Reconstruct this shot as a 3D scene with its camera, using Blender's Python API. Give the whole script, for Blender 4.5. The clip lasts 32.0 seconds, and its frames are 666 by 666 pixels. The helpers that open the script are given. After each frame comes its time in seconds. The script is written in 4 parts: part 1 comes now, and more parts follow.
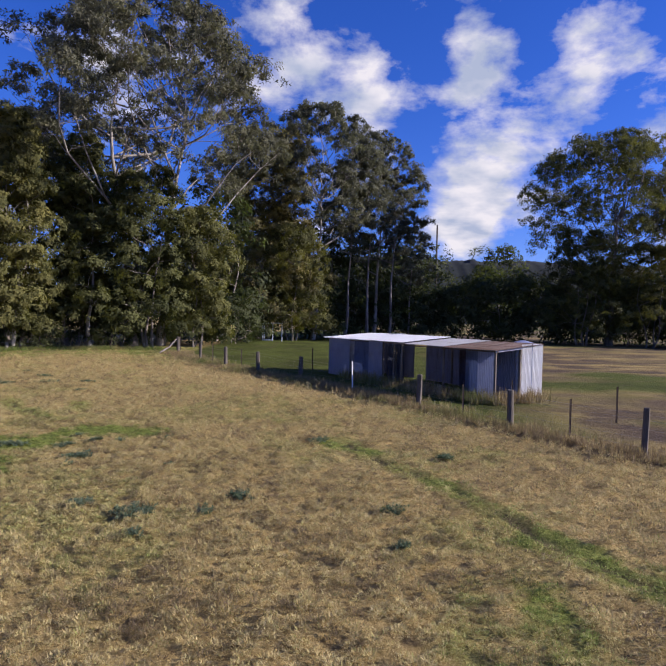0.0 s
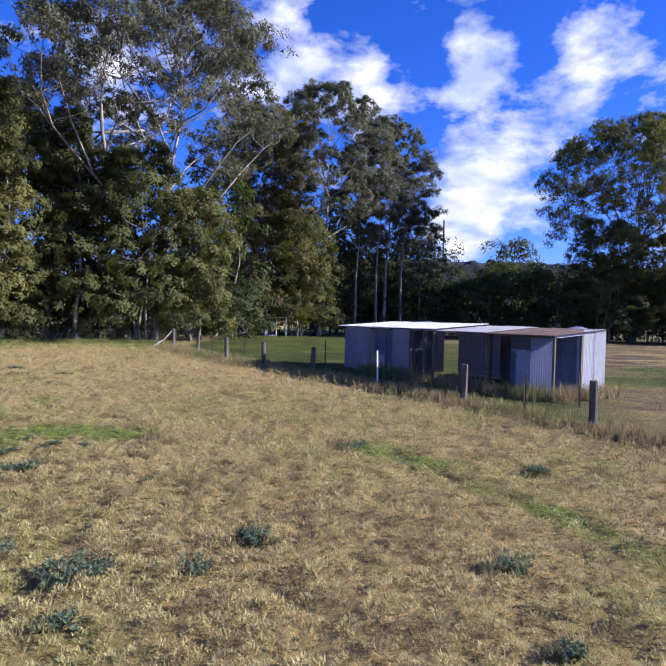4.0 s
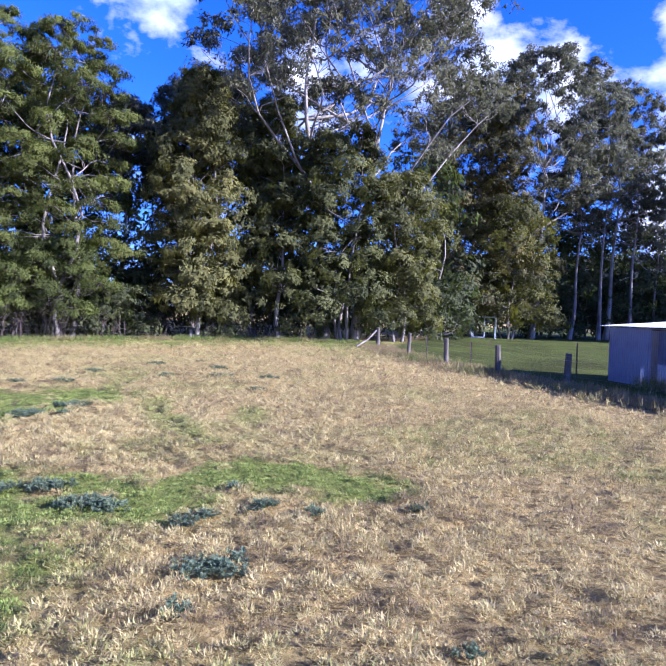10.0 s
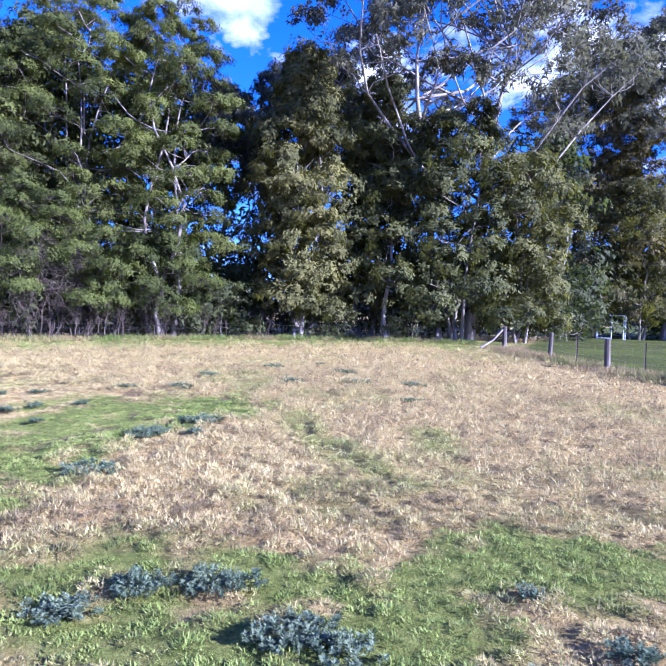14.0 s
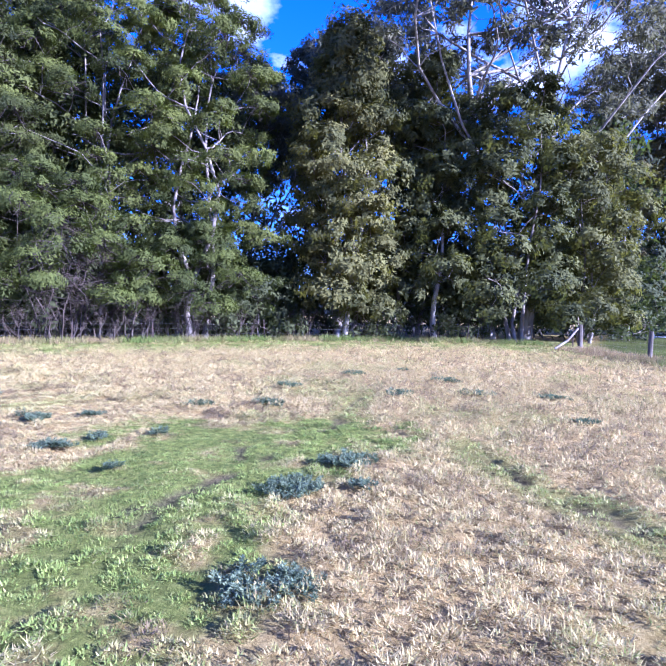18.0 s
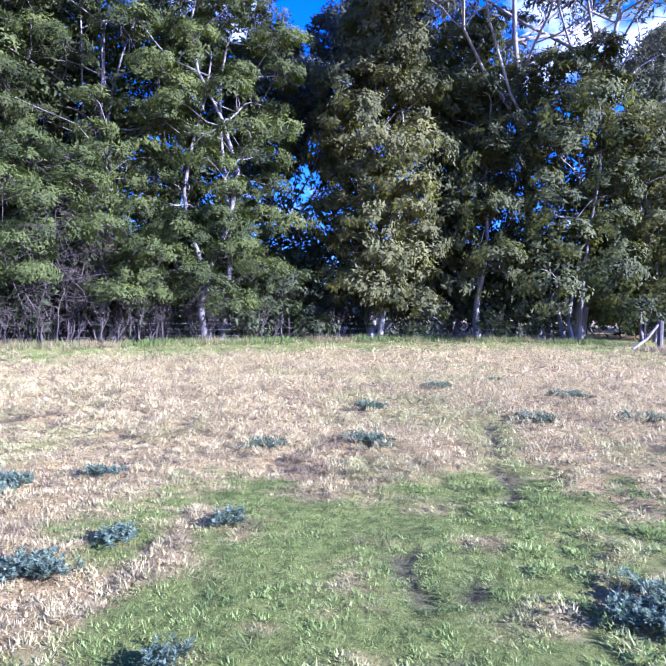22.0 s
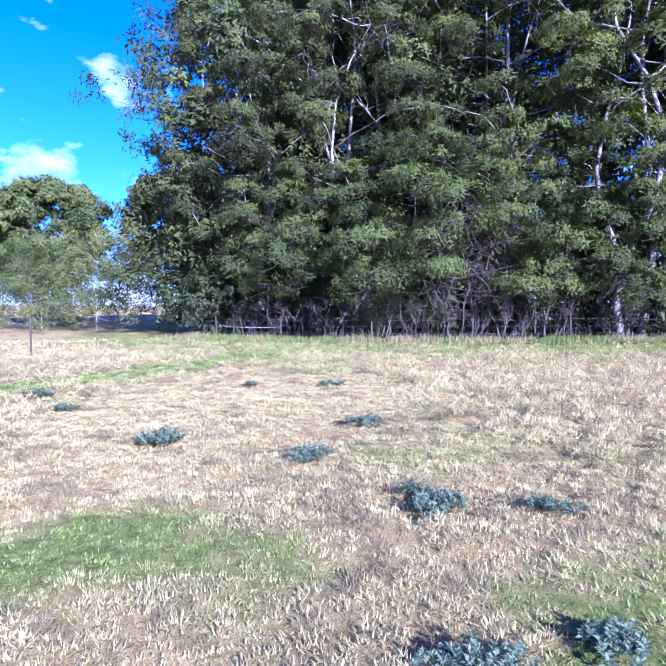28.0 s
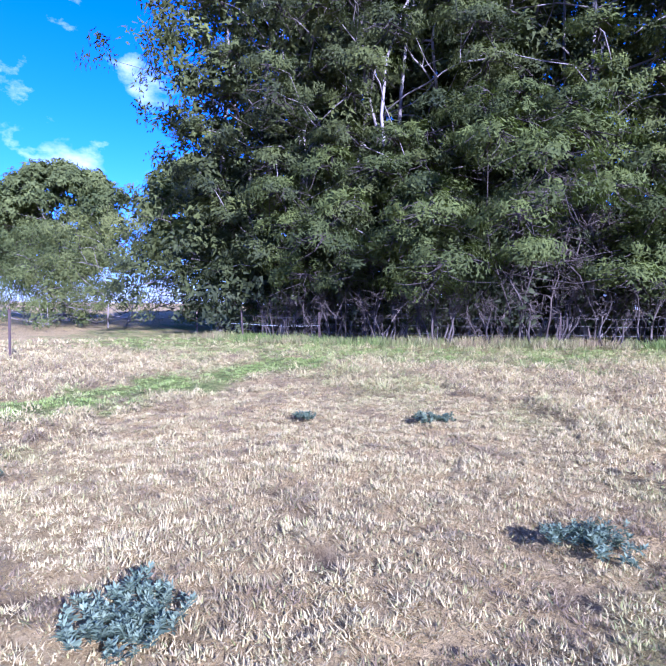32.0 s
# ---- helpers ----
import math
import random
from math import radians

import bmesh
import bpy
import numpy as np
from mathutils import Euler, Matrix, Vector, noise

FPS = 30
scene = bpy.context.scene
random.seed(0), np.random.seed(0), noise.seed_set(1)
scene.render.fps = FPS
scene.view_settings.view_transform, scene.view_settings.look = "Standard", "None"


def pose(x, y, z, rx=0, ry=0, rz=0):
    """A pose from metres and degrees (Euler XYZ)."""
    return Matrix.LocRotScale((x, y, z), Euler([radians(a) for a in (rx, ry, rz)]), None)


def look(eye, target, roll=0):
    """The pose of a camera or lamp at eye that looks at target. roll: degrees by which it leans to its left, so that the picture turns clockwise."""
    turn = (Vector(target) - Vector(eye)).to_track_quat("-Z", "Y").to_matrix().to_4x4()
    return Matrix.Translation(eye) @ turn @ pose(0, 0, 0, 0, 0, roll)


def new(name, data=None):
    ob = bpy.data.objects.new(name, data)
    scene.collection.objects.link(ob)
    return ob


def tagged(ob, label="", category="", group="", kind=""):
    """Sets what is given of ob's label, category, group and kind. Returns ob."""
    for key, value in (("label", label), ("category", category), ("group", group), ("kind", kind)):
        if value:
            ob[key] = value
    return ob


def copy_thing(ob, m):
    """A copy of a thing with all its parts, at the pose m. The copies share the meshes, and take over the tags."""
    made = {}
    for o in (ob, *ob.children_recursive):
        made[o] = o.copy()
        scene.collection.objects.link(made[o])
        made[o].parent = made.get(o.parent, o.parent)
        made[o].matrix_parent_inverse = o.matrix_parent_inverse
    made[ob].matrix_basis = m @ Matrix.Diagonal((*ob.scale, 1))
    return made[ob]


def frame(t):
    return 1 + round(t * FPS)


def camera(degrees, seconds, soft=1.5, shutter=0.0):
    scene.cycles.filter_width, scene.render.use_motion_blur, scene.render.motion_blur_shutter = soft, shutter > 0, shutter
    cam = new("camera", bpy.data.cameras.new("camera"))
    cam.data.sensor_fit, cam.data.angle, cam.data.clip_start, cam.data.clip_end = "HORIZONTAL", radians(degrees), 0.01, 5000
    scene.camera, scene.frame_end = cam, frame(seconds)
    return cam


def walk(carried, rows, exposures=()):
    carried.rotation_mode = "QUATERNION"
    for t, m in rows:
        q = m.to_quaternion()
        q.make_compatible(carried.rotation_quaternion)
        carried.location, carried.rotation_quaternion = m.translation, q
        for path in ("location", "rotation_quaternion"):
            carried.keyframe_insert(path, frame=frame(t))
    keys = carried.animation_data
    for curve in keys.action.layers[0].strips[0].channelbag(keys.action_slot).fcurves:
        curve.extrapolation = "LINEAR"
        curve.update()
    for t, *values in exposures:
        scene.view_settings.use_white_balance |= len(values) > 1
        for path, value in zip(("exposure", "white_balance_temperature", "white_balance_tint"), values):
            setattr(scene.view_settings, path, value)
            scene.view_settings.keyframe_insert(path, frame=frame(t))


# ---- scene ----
cam = camera(58.4, 32.0)
PATH = [
    (0, (0.595, -0.684, 3.385), (0.548, 1.315, 3.336), 1.4),
    (0.5, (0.512, 0.146, 3.31), (0.466, 2.144, 3.262), 1.5),
    (1, (0.391, 0.891, 3.271), (0.343, 2.89, 3.225), 1.5),
    (1.5, (0.186, 1.509, 3.28), (0.139, 3.508, 3.235), 1.6),
    (2, (-0.01, 2.065, 3.295), (-0.056, 4.064, 3.251), 1.6),
    (2.5, (-0.197, 2.494, 3.138), (-0.243, 4.494, 3.096), 1.6),
    (3, (-0.291, 2.759, 2.813), (-0.337, 4.758, 2.771), 1.5),
    (3.5, (-0.314, 3.081, 2.578), (-0.359, 5.08, 2.537), 1.5),
    (5.5, (-0.642, 5.089, 2.556), (-0.685, 7.088, 2.508), 1.6),
    (6, (-0.892, 5.687, 2.45), (-0.934, 7.686, 2.403), 1.7),
    (6.5, (-1.178, 6.241, 2.365), (-1.218, 8.24, 2.321), 1.8),
    (7, (-1.455, 6.716, 2.323), (-1.493, 8.715, 2.28), 1.8),
    (7.5, (-1.697, 7.113, 2.344), (-1.756, 9.112, 2.302), 1.8),
    (8, (-1.945, 7.424, 2.41), (-2.118, 9.416, 2.364), 1.8),
    (8.5, (-2.23, 7.707, 2.408), (-2.521, 9.685, 2.361), 1.8),
    (9, (-2.506, 7.937, 2.372), (-2.816, 9.912, 2.327), 1.9),
    (9.5, (-2.758, 8.154, 2.341), (-3.104, 10.123, 2.295), 2.1),
    (10, (-3.005, 8.407, 2.314), (-3.646, 10.3, 2.258), 2.1),
    (10.5, (-3.354, 8.751, 2.252), (-4.196, 10.564, 2.194), 1.9),
    (11, (-3.636, 8.979, 2.213), (-4.497, 10.783, 2.155), 1.9),
    (11.5, (-3.94, 9.231, 2.162), (-4.806, 11.033, 2.105), 2.0),
    (12, (-4.253, 9.508, 2.101), (-5.122, 11.308, 2.042), 2.0),
    (12.5, (-4.626, 9.818, 2.087), (-5.497, 11.618, 2.027), 2.0),
    (13, (-5.075, 10.165, 2.111), (-5.949, 11.963, 2.051), 1.9),
    (13.5, (-5.572, 10.493, 2.123), (-6.451, 12.289, 2.06), 2.0),
    (14, (-6.113, 10.777, 2.076), (-6.996, 12.57, 2.013), 2.0),
    (14.5, (-6.672, 11.037, 2.006), (-7.554, 12.831, 1.943), 2.0),
    (15, (-7.186, 11.269, 1.975), (-8.069, 13.063, 1.908), 2.2),
    (15.5, (-7.662, 11.513, 1.925), (-8.546, 13.306, 1.854), 2.1),
    (17.5, (-9.429, 12.38, 1.874), (-10.315, 14.172, 1.812), 1.8),
    (18, (-9.899, 12.683, 1.884), (-10.785, 14.475, 1.822), 1.7),
    (18.5, (-10.385, 13.03, 1.875), (-11.27, 14.823, 1.813), 1.7),
    (19, (-10.873, 13.404, 1.844), (-11.756, 15.198, 1.783), 1.6),
    (19.5, (-11.331, 13.75, 1.836), (-12.213, 15.544, 1.776), 1.5),
    (20, (-11.718, 14.143, 1.805), (-12.599, 15.937, 1.745), 1.4),
    (20.5, (-12.088, 14.534, 1.799), (-12.968, 16.329, 1.738), 1.4),
    (21, (-12.467, 14.871, 1.78), (-13.347, 16.666, 1.72), 1.3),
    (21.5, (-12.855, 15.189, 1.753), (-13.734, 16.985, 1.692), 1.3),
    (22, (-13.223, 15.493, 1.733), (-14.101, 17.289, 1.67), 1.2),
    (22.5, (-13.59, 15.75, 1.697), (-14.467, 17.547, 1.636), 1.3),
    (23, (-13.902, 15.908, 1.672), (-14.778, 17.705, 1.611), 1.2),
    (23.5, (-14.192, 16.011, 1.659), (-15.066, 17.809, 1.601), 1.2),
    (24, (-14.386, 16.09, 1.682), (-15.378, 17.826, 1.622), 1.2),
    (24.5, (-14.538, 16.137, 1.659), (-15.7, 17.764, 1.599), 1.2),
    (25, (-14.644, 16.16, 1.63), (-15.886, 17.727, 1.571), 1.2),
    (25.5, (-14.705, 16.207, 1.611), (-16.047, 17.689, 1.55), 1.3),
    (26, (-14.728, 16.271, 1.588), (-16.24, 17.578, 1.522), 1.3),
    (26.5, (-14.767, 16.312, 1.563), (-16.413, 17.445, 1.494), 1.3),
    (28.5, (-14.893, 16.499, 1.536), (-16.668, 17.415, 1.447), 0.4),
    (29, (-15.313, 16.673, 1.476), (-17.093, 17.581, 1.385), 0.5),
    (29.5, (-15.888, 16.843, 1.452), (-17.673, 17.74, 1.363), 0.4),
    (30, (-16.516, 16.994, 1.442), (-18.305, 17.883, 1.354), 0.4),
    (30.5, (-17.172, 17.15, 1.448), (-18.965, 18.032, 1.358), 0.4),
    (31, (-17.815, 17.284, 1.45), (-19.61, 18.16, 1.359), 0.5),
    (31.5, (-18.374, 17.354, 1.489), (-20.172, 18.224, 1.392), 0.7),
    (32, (-18.955, 17.484, 1.427), (-20.757, 18.346, 1.335), 0.8),
]
EXPOSURES = [(0.0, 0.79, 6200, 20), (3.5, 1.14, 5800, 19), (5.5, 1.44, 5440, 22), (9.0, 1.74, 5220, 27), (13.0, 2.07, 4880, 32), (20.0, 2.28, 4630, 35), (26.0, 2.33, 4500, 34), (29.0, 2.06, 4480, 35), (32.0, 1.94, 4500, 37)]
walk(cam, [(t, look(eye, target, roll)) for t, eye, target, roll in PATH], EXPOSURES)
SKY_SAT, SKY_TINT, SKY_STRENGTH = 1.25, (0.62, 0.715, 1.40, 1), 0.067
CLOUD_STRENGTH, SUN_STRENGTH = 0.5, 5.0

# ---------------------------------------------------------------- world and sun
SUN_ELEV, SUN_AZ = 22.0, 0.0          # the sun stands over +x
world = bpy.data.worlds.new("sky")
scene.world = world
world.use_nodes = True


def nd(tree, kind, **values):
    n = tree.nodes.new(kind)
    for key, v in values.items():
        if key in n.inputs:
            n.inputs[key].default_value = v
    return n


def build_sky():
    t = world.node_tree
    t.nodes.clear()
    ln = t.links.new
    out = t.nodes.new("ShaderNodeOutputWorld")
    sky = t.nodes.new("ShaderNodeTexSky")
    sky.sky_type, sky.sun_disc = "NISHITA", False
    sky.sun_elevation, sky.sun_rotation = radians(SUN_ELEV), radians(90)
    sky.air_density, sky.dust_density, sky.ozone_density = 1.0, 0.2, 3.0
    hsv = nd(t, "ShaderNodeHueSaturation", Saturation=SKY_SAT, Value=1.0)
    ln(sky.outputs[0], hsv.inputs["Color"])
    tint = t.nodes.new("ShaderNodeMix")
    tint.data_type, tint.blend_type = "RGBA", "MULTIPLY"
    tint.inputs[0].default_value = 1.0
    tint.inputs[7].default_value = SKY_TINT
    ln(hsv.outputs[0], tint.inputs[6])
    bg1 = nd(t, "ShaderNodeBackground", Strength=SKY_STRENGTH)
    ln(tint.outputs[2], bg1.inputs[0])
    # cumulus: a noise on a flat layer overhead, gathered in a few heaps
    tc = t.nodes.new("ShaderNodeTexCoord")
    sep = t.nodes.new("ShaderNodeSeparateXYZ")
    ln(tc.outputs["Generated"], sep.inputs[0])
    add = t.nodes.new("ShaderNodeMath")
    add.operation = "ADD"
    add.inputs[1].default_value = 0.22
    ln(sep.outputs[2], add.inputs[0])
    comb = t.nodes.new("ShaderNodeCombineXYZ")
    for i in (0, 1):
        dv = t.nodes.new("ShaderNodeMath")
        dv.operation = "DIVIDE"
        ln(sep.outputs[i], dv.inputs[0])
        ln(add.outputs[0], dv.inputs[1])
        ln(dv.outputs[0], comb.inputs[i])
    puff = t.nodes.new("ShaderNodeMapping")
    puff.inputs["Scale"].default_value = (1.0, 1.0, 1.7)
    ln(tc.outputs["Generated"], puff.inputs[0])
    noi = nd(t, "ShaderNodeTexNoise", Scale=7.0, Detail=8.0, Roughness=0.58, Distortion=0.1)
    ln(puff.outputs[0], noi.inputs["Vector"])
    total = noi.outputs[0]
    heaps = [
        # where in the sky, how wide, how much more or less cloud
        ((0.228, 0.944, 0.238), 0.16, 0.16),
        ((0.154, 0.970, 0.189), 0.12, 0.14),
        ((0.311, 0.904, 0.293), 0.10, 0.14),
        ((0.208, 0.965, 0.162), 0.10, 0.12),
        ((0.181, 0.900, 0.396), 0.09, 0.12),
        ((0.191, 0.912, 0.363), 0.05, 0.08),
        ((0.322, 0.848, 0.422), 0.08, 0.14),
        ((0.395, 0.838, 0.378), 0.11, 0.12),
        ((-0.073, 0.916, 0.393), 0.07, 0.12),
        ((0.033, 0.938, 0.345), 0.10, 0.13),
        ((-0.097, 0.886, 0.454), 0.05, 0.10),
        ((0.427, 0.860, 0.281), 0.07, 0.10),
        ((0.092, 0.969, 0.229), 0.07, 0.06),
        ((-0.174, 0.896, 0.408), 0.10, 0.10),
        ((-0.324, 0.853, 0.410), 0.12, 0.08),
        ((0.105, 0.901, 0.421), 0.09, -0.08),
        ((0.081, 0.949, 0.304), 0.05, -0.06),
        ((0.278, 0.888, 0.367), 0.06, -0.07),
        ((0.374, 0.866, 0.330), 0.05, -0.06),
        ((-0.524, 0.725, 0.447), 0.12, 0.15),
        ((0.015, 0.915, 0.404), 0.06, 0.10),
        ((-0.967, 0.011, 0.255), 0.13, 0.03),
        ((-0.927, 0.117, 0.357), 0.06, 0.03),
        ((-0.907, 0.092, 0.412), 0.09, 0.03),
        ((-0.981, -0.012, 0.195), 0.08, 0.05),
        ((-0.941, 0.022, 0.338), 0.12, -0.10),
    ]
    for d, width, gain in heaps:
        dot = t.nodes.new("ShaderNodeVectorMath")
        dot.operation = "DISTANCE"
        dot.inputs[1].default_value = Vector(d).normalized()
        ln(tc.outputs["Generated"], dot.inputs[0])
        mr = nd(t, "ShaderNodeMapRange")
        mr.interpolation_type = "SMOOTHSTEP"
        for i, v in ((1, 0.0), (2, width), (3, gain), (4, 0.0)):
            mr.inputs[i].default_value = v
        ln(dot.outputs["Value"], mr.inputs[0])
        s = t.nodes.new("ShaderNodeMath")
        s.operation = "ADD"
        ln(total, s.inputs[0])
        ln(mr.outputs[0], s.inputs[1])
        total = s.outputs[0]
    ramp = t.nodes.new("ShaderNodeValToRGB")
    ramp.color_ramp.elements[0].position, ramp.color_ramp.elements[1].position = 0.555, 0.73
    ln(total, ramp.inputs[0])
    shade = nd(t, "ShaderNodeTexNoise", Scale=5.0, Detail=4.0)
    ln(comb.outputs[0], shade.inputs["Vector"])
    body_ramp = t.nodes.new("ShaderNodeValToRGB")
    body_ramp.color_ramp.elements[0].position, body_ramp.color_ramp.elements[0].color = 0.35, (0.50, 0.58, 0.72, 1)
    body_ramp.color_ramp.elements[1].position, body_ramp.color_ramp.elements[1].color = 0.62, (1.0, 0.98, 0.96, 1)
    ln(shade.outputs[0], body_ramp.inputs[0])
    bg2 = nd(t, "ShaderNodeBackground", Strength=CLOUD_STRENGTH)
    ln(body_ramp.outputs[0], bg2.inputs[0])
    mixer = t.nodes.new("ShaderNodeMixShader")
    ln(ramp.outputs[0], mixer.inputs[0])
    ln(bg1.outputs[0], mixer.inputs[1])
    ln(bg2.outputs[0], mixer.inputs[2])
    ln(mixer.outputs[0], out.inputs[0])


build_sky()
sun_data = bpy.data.lights.new("sun", "SUN")
sun_data.energy, sun_data.angle, sun_data.color = SUN_STRENGTH, radians(0.53), (1.0, 0.93, 0.82)
sun = new("sun", sun_data)
sun.matrix_world = look((60, 0, 60 * math.tan(radians(SUN_ELEV))), (0, 0, 0))


# ---------------------------------------------------------------- materials
def material(name):
    m = bpy.data.materials.new(name)
    m.use_nodes = True
    t = m.node_tree
    b = t.nodes["Principled BSDF"]
    b.inputs["Specular IOR Level"].default_value = 0.25
    return m, t, b


def ramp_of(t, source, stops):
    r = t.nodes.new("ShaderNodeValToRGB")
    el = r.color_ramp.elements
    while len(el) < len(stops):
        el.new(0.5)
    for e, (p, c) in zip(el, stops):
        e.position, e.color = p, (*c, 1)
    t.links.new(source, r.inputs[0])
    return r.outputs[0]


def noise_of(t, scale, detail=5.0, rough=0.6, stretch=None, coord="Object"):
    tc = t.nodes.new("ShaderNodeTexCoord")
    n = nd(t, "ShaderNodeTexNoise", Scale=scale, Detail=detail, Roughness=rough)
    src = tc.outputs[coord]
    if stretch:
        mp = t.nodes.new("ShaderNodeMapping")
        mp.inputs["Scale"].default_value = stretch
        t.links.new(src, mp.inputs[0])
        src = mp.outputs[0]
    t.links.new(src, n.inputs["Vector"])
    return n.outputs[0]


def mix_of(t, fac, a, b, blend="MIX"):
    m = t.nodes.new("ShaderNodeMix")
    m.data_type, m.blend_type = "RGBA", blend
    if isinstance(fac, float):
        m.inputs[0].default_value = fac
    else:
        t.links.new(fac, m.inputs[0])
    for s, v in ((6, a), (7, b)):
        if isinstance(v, tuple):
            m.inputs[s].default_value = (*v, 1)
        else:
            t.links.new(v, m.inputs[s])
    return m.outputs[2]


def attr_of(t, name):
    a = t.nodes.new("ShaderNodeAttribute")
    a.attribute_name = name
    return a.outputs["Fac"]


def bump_of(t, b, height, strength, distance):
    n = nd(t, "ShaderNodeBump", Strength=strength, Distance=distance)
    t.links.new(height, n.inputs["Height"])
    t.links.new(n.outputs[0], b.inputs["Normal"])


def leaf_material(name, dark, light, through_col, glow=0.35):
    """Foliage: a rough leaf that lets part of the light through; tone runs from the dark leaf colour to the light one.
    """
    m, t, b = material(name)
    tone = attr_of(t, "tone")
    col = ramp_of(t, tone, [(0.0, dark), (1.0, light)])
    info = t.nodes.new("ShaderNodeObjectInfo")
    var = ramp_of(t, info.outputs["Random"], [(0.0, (0.82, 0.86, 0.85)), (1.0, (1.12, 1.08, 1.0))])
    col = mix_of(t, 1.0, col, var, "MULTIPLY")
    t.links.new(col, b.inputs["Base Color"])
    b.inputs["Roughness"].default_value = 0.7
    b.inputs["Specular IOR Level"].default_value = 0.12
    tr = t.nodes.new("ShaderNodeBsdfTranslucent")
    thru = mix_of(t, 1.0, col, through_col, "MULTIPLY")
    t.links.new(thru, tr.inputs[0])
    mx = t.nodes.new("ShaderNodeMixShader")
    mx.inputs[0].default_value = glow
    t.links.new(b.outputs[0], mx.inputs[1])
    t.links.new(tr.outputs[0], mx.inputs[2])
    t.links.new(mx.outputs[0], t.nodes["Material Output"].inputs[0])
    return m


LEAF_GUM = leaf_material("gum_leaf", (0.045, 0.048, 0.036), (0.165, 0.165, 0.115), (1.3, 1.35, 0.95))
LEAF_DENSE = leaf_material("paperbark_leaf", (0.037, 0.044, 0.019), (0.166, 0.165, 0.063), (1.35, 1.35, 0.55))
LEAF_BROWN = leaf_material("brownish_leaf", (0.05, 0.048, 0.026), (0.215, 0.195, 0.09), (1.3, 1.3, 0.6))
LEAF_YELLOW = leaf_material("yellowing_leaf", (0.038, 0.044, 0.018), (0.165, 0.16, 0.06), (1.3, 1.3, 0.4))
LEAF_WATTLE = leaf_material("wattle_leaf", (0.027, 0.035, 0.013), (0.120, 0.137, 0.033), (1.3, 1.5, 0.6), 0.28)
LEAF_PALE = leaf_material("pale_leaf", (0.035, 0.048, 0.016), (0.165, 0.18, 0.055), (1.3, 1.4, 0.6))
# two darker copies of the wattle leaf, with shade put into the colour
LEAF_HALF_SHADY = leaf_material("half_shaded_wattle_leaf", (0.016, 0.021, 0.009), (0.096, 0.108, 0.028), (1.2, 1.4, 0.6), 0.22)
LEAF_SHADY = leaf_material("shaded_wattle_leaf", (0.015, 0.020, 0.010), (0.10, 0.112, 0.030), (1.2, 1.4, 0.6), 0.18)
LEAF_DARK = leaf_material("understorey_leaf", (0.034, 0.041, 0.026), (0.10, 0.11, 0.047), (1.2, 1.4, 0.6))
LEAF_WEED = leaf_material("thistle_leaf", (0.065, 0.09, 0.058), (0.225, 0.275, 0.175), (1.0, 1.2, 0.8), 0.25)


def bark_material(name, pale, mid, dark):
    m, t, b = material(name)
    n = noise_of(t, 1.4, 6.0, 0.65, (2.0, 2.0, 0.45))
    col = ramp_of(t, n, [(0.30, dark), (0.48, mid), (0.62, pale)])
    fine = noise_of(t, 14.0, 4.0, 0.6, (3.0, 3.0, 0.5))
    col = mix_of(t, 0.35, col, ramp_of(t, fine, [(0.3, (0.35, 0.3, 0.27)), (0.7, (1.0, 1.0, 1.0))]), "MULTIPLY")
    t.links.new(col, b.inputs["Base Color"])
    b.inputs["Roughness"].default_value = 0.85
    bump_of(t, b, fine, 0.5, 0.03)
    return m


BARK_GUM = bark_material("gum_bark", (0.39, 0.36, 0.325), (0.26, 0.235, 0.205), (0.12, 0.10, 0.085))
BARK_PAPER = bark_material("paper_bark", (0.31, 0.275, 0.235), (0.20, 0.17, 0.14), (0.08, 0.065, 0.05))
BARK_WATTLE = bark_material("wattle_bark", (0.34, 0.30, 0.27), (0.22, 0.19, 0.17), (0.09, 0.075, 0.065))
BARE_TWIG = bark_material("dead_twig", (0.115, 0.092, 0.075), (0.075, 0.058, 0.047), (0.04, 0.03, 0.026))
TWIG = bark_material("grey_twig", (0.09, 0.073, 0.062), (0.055, 0.043, 0.037), (0.028, 0.022, 0.02))


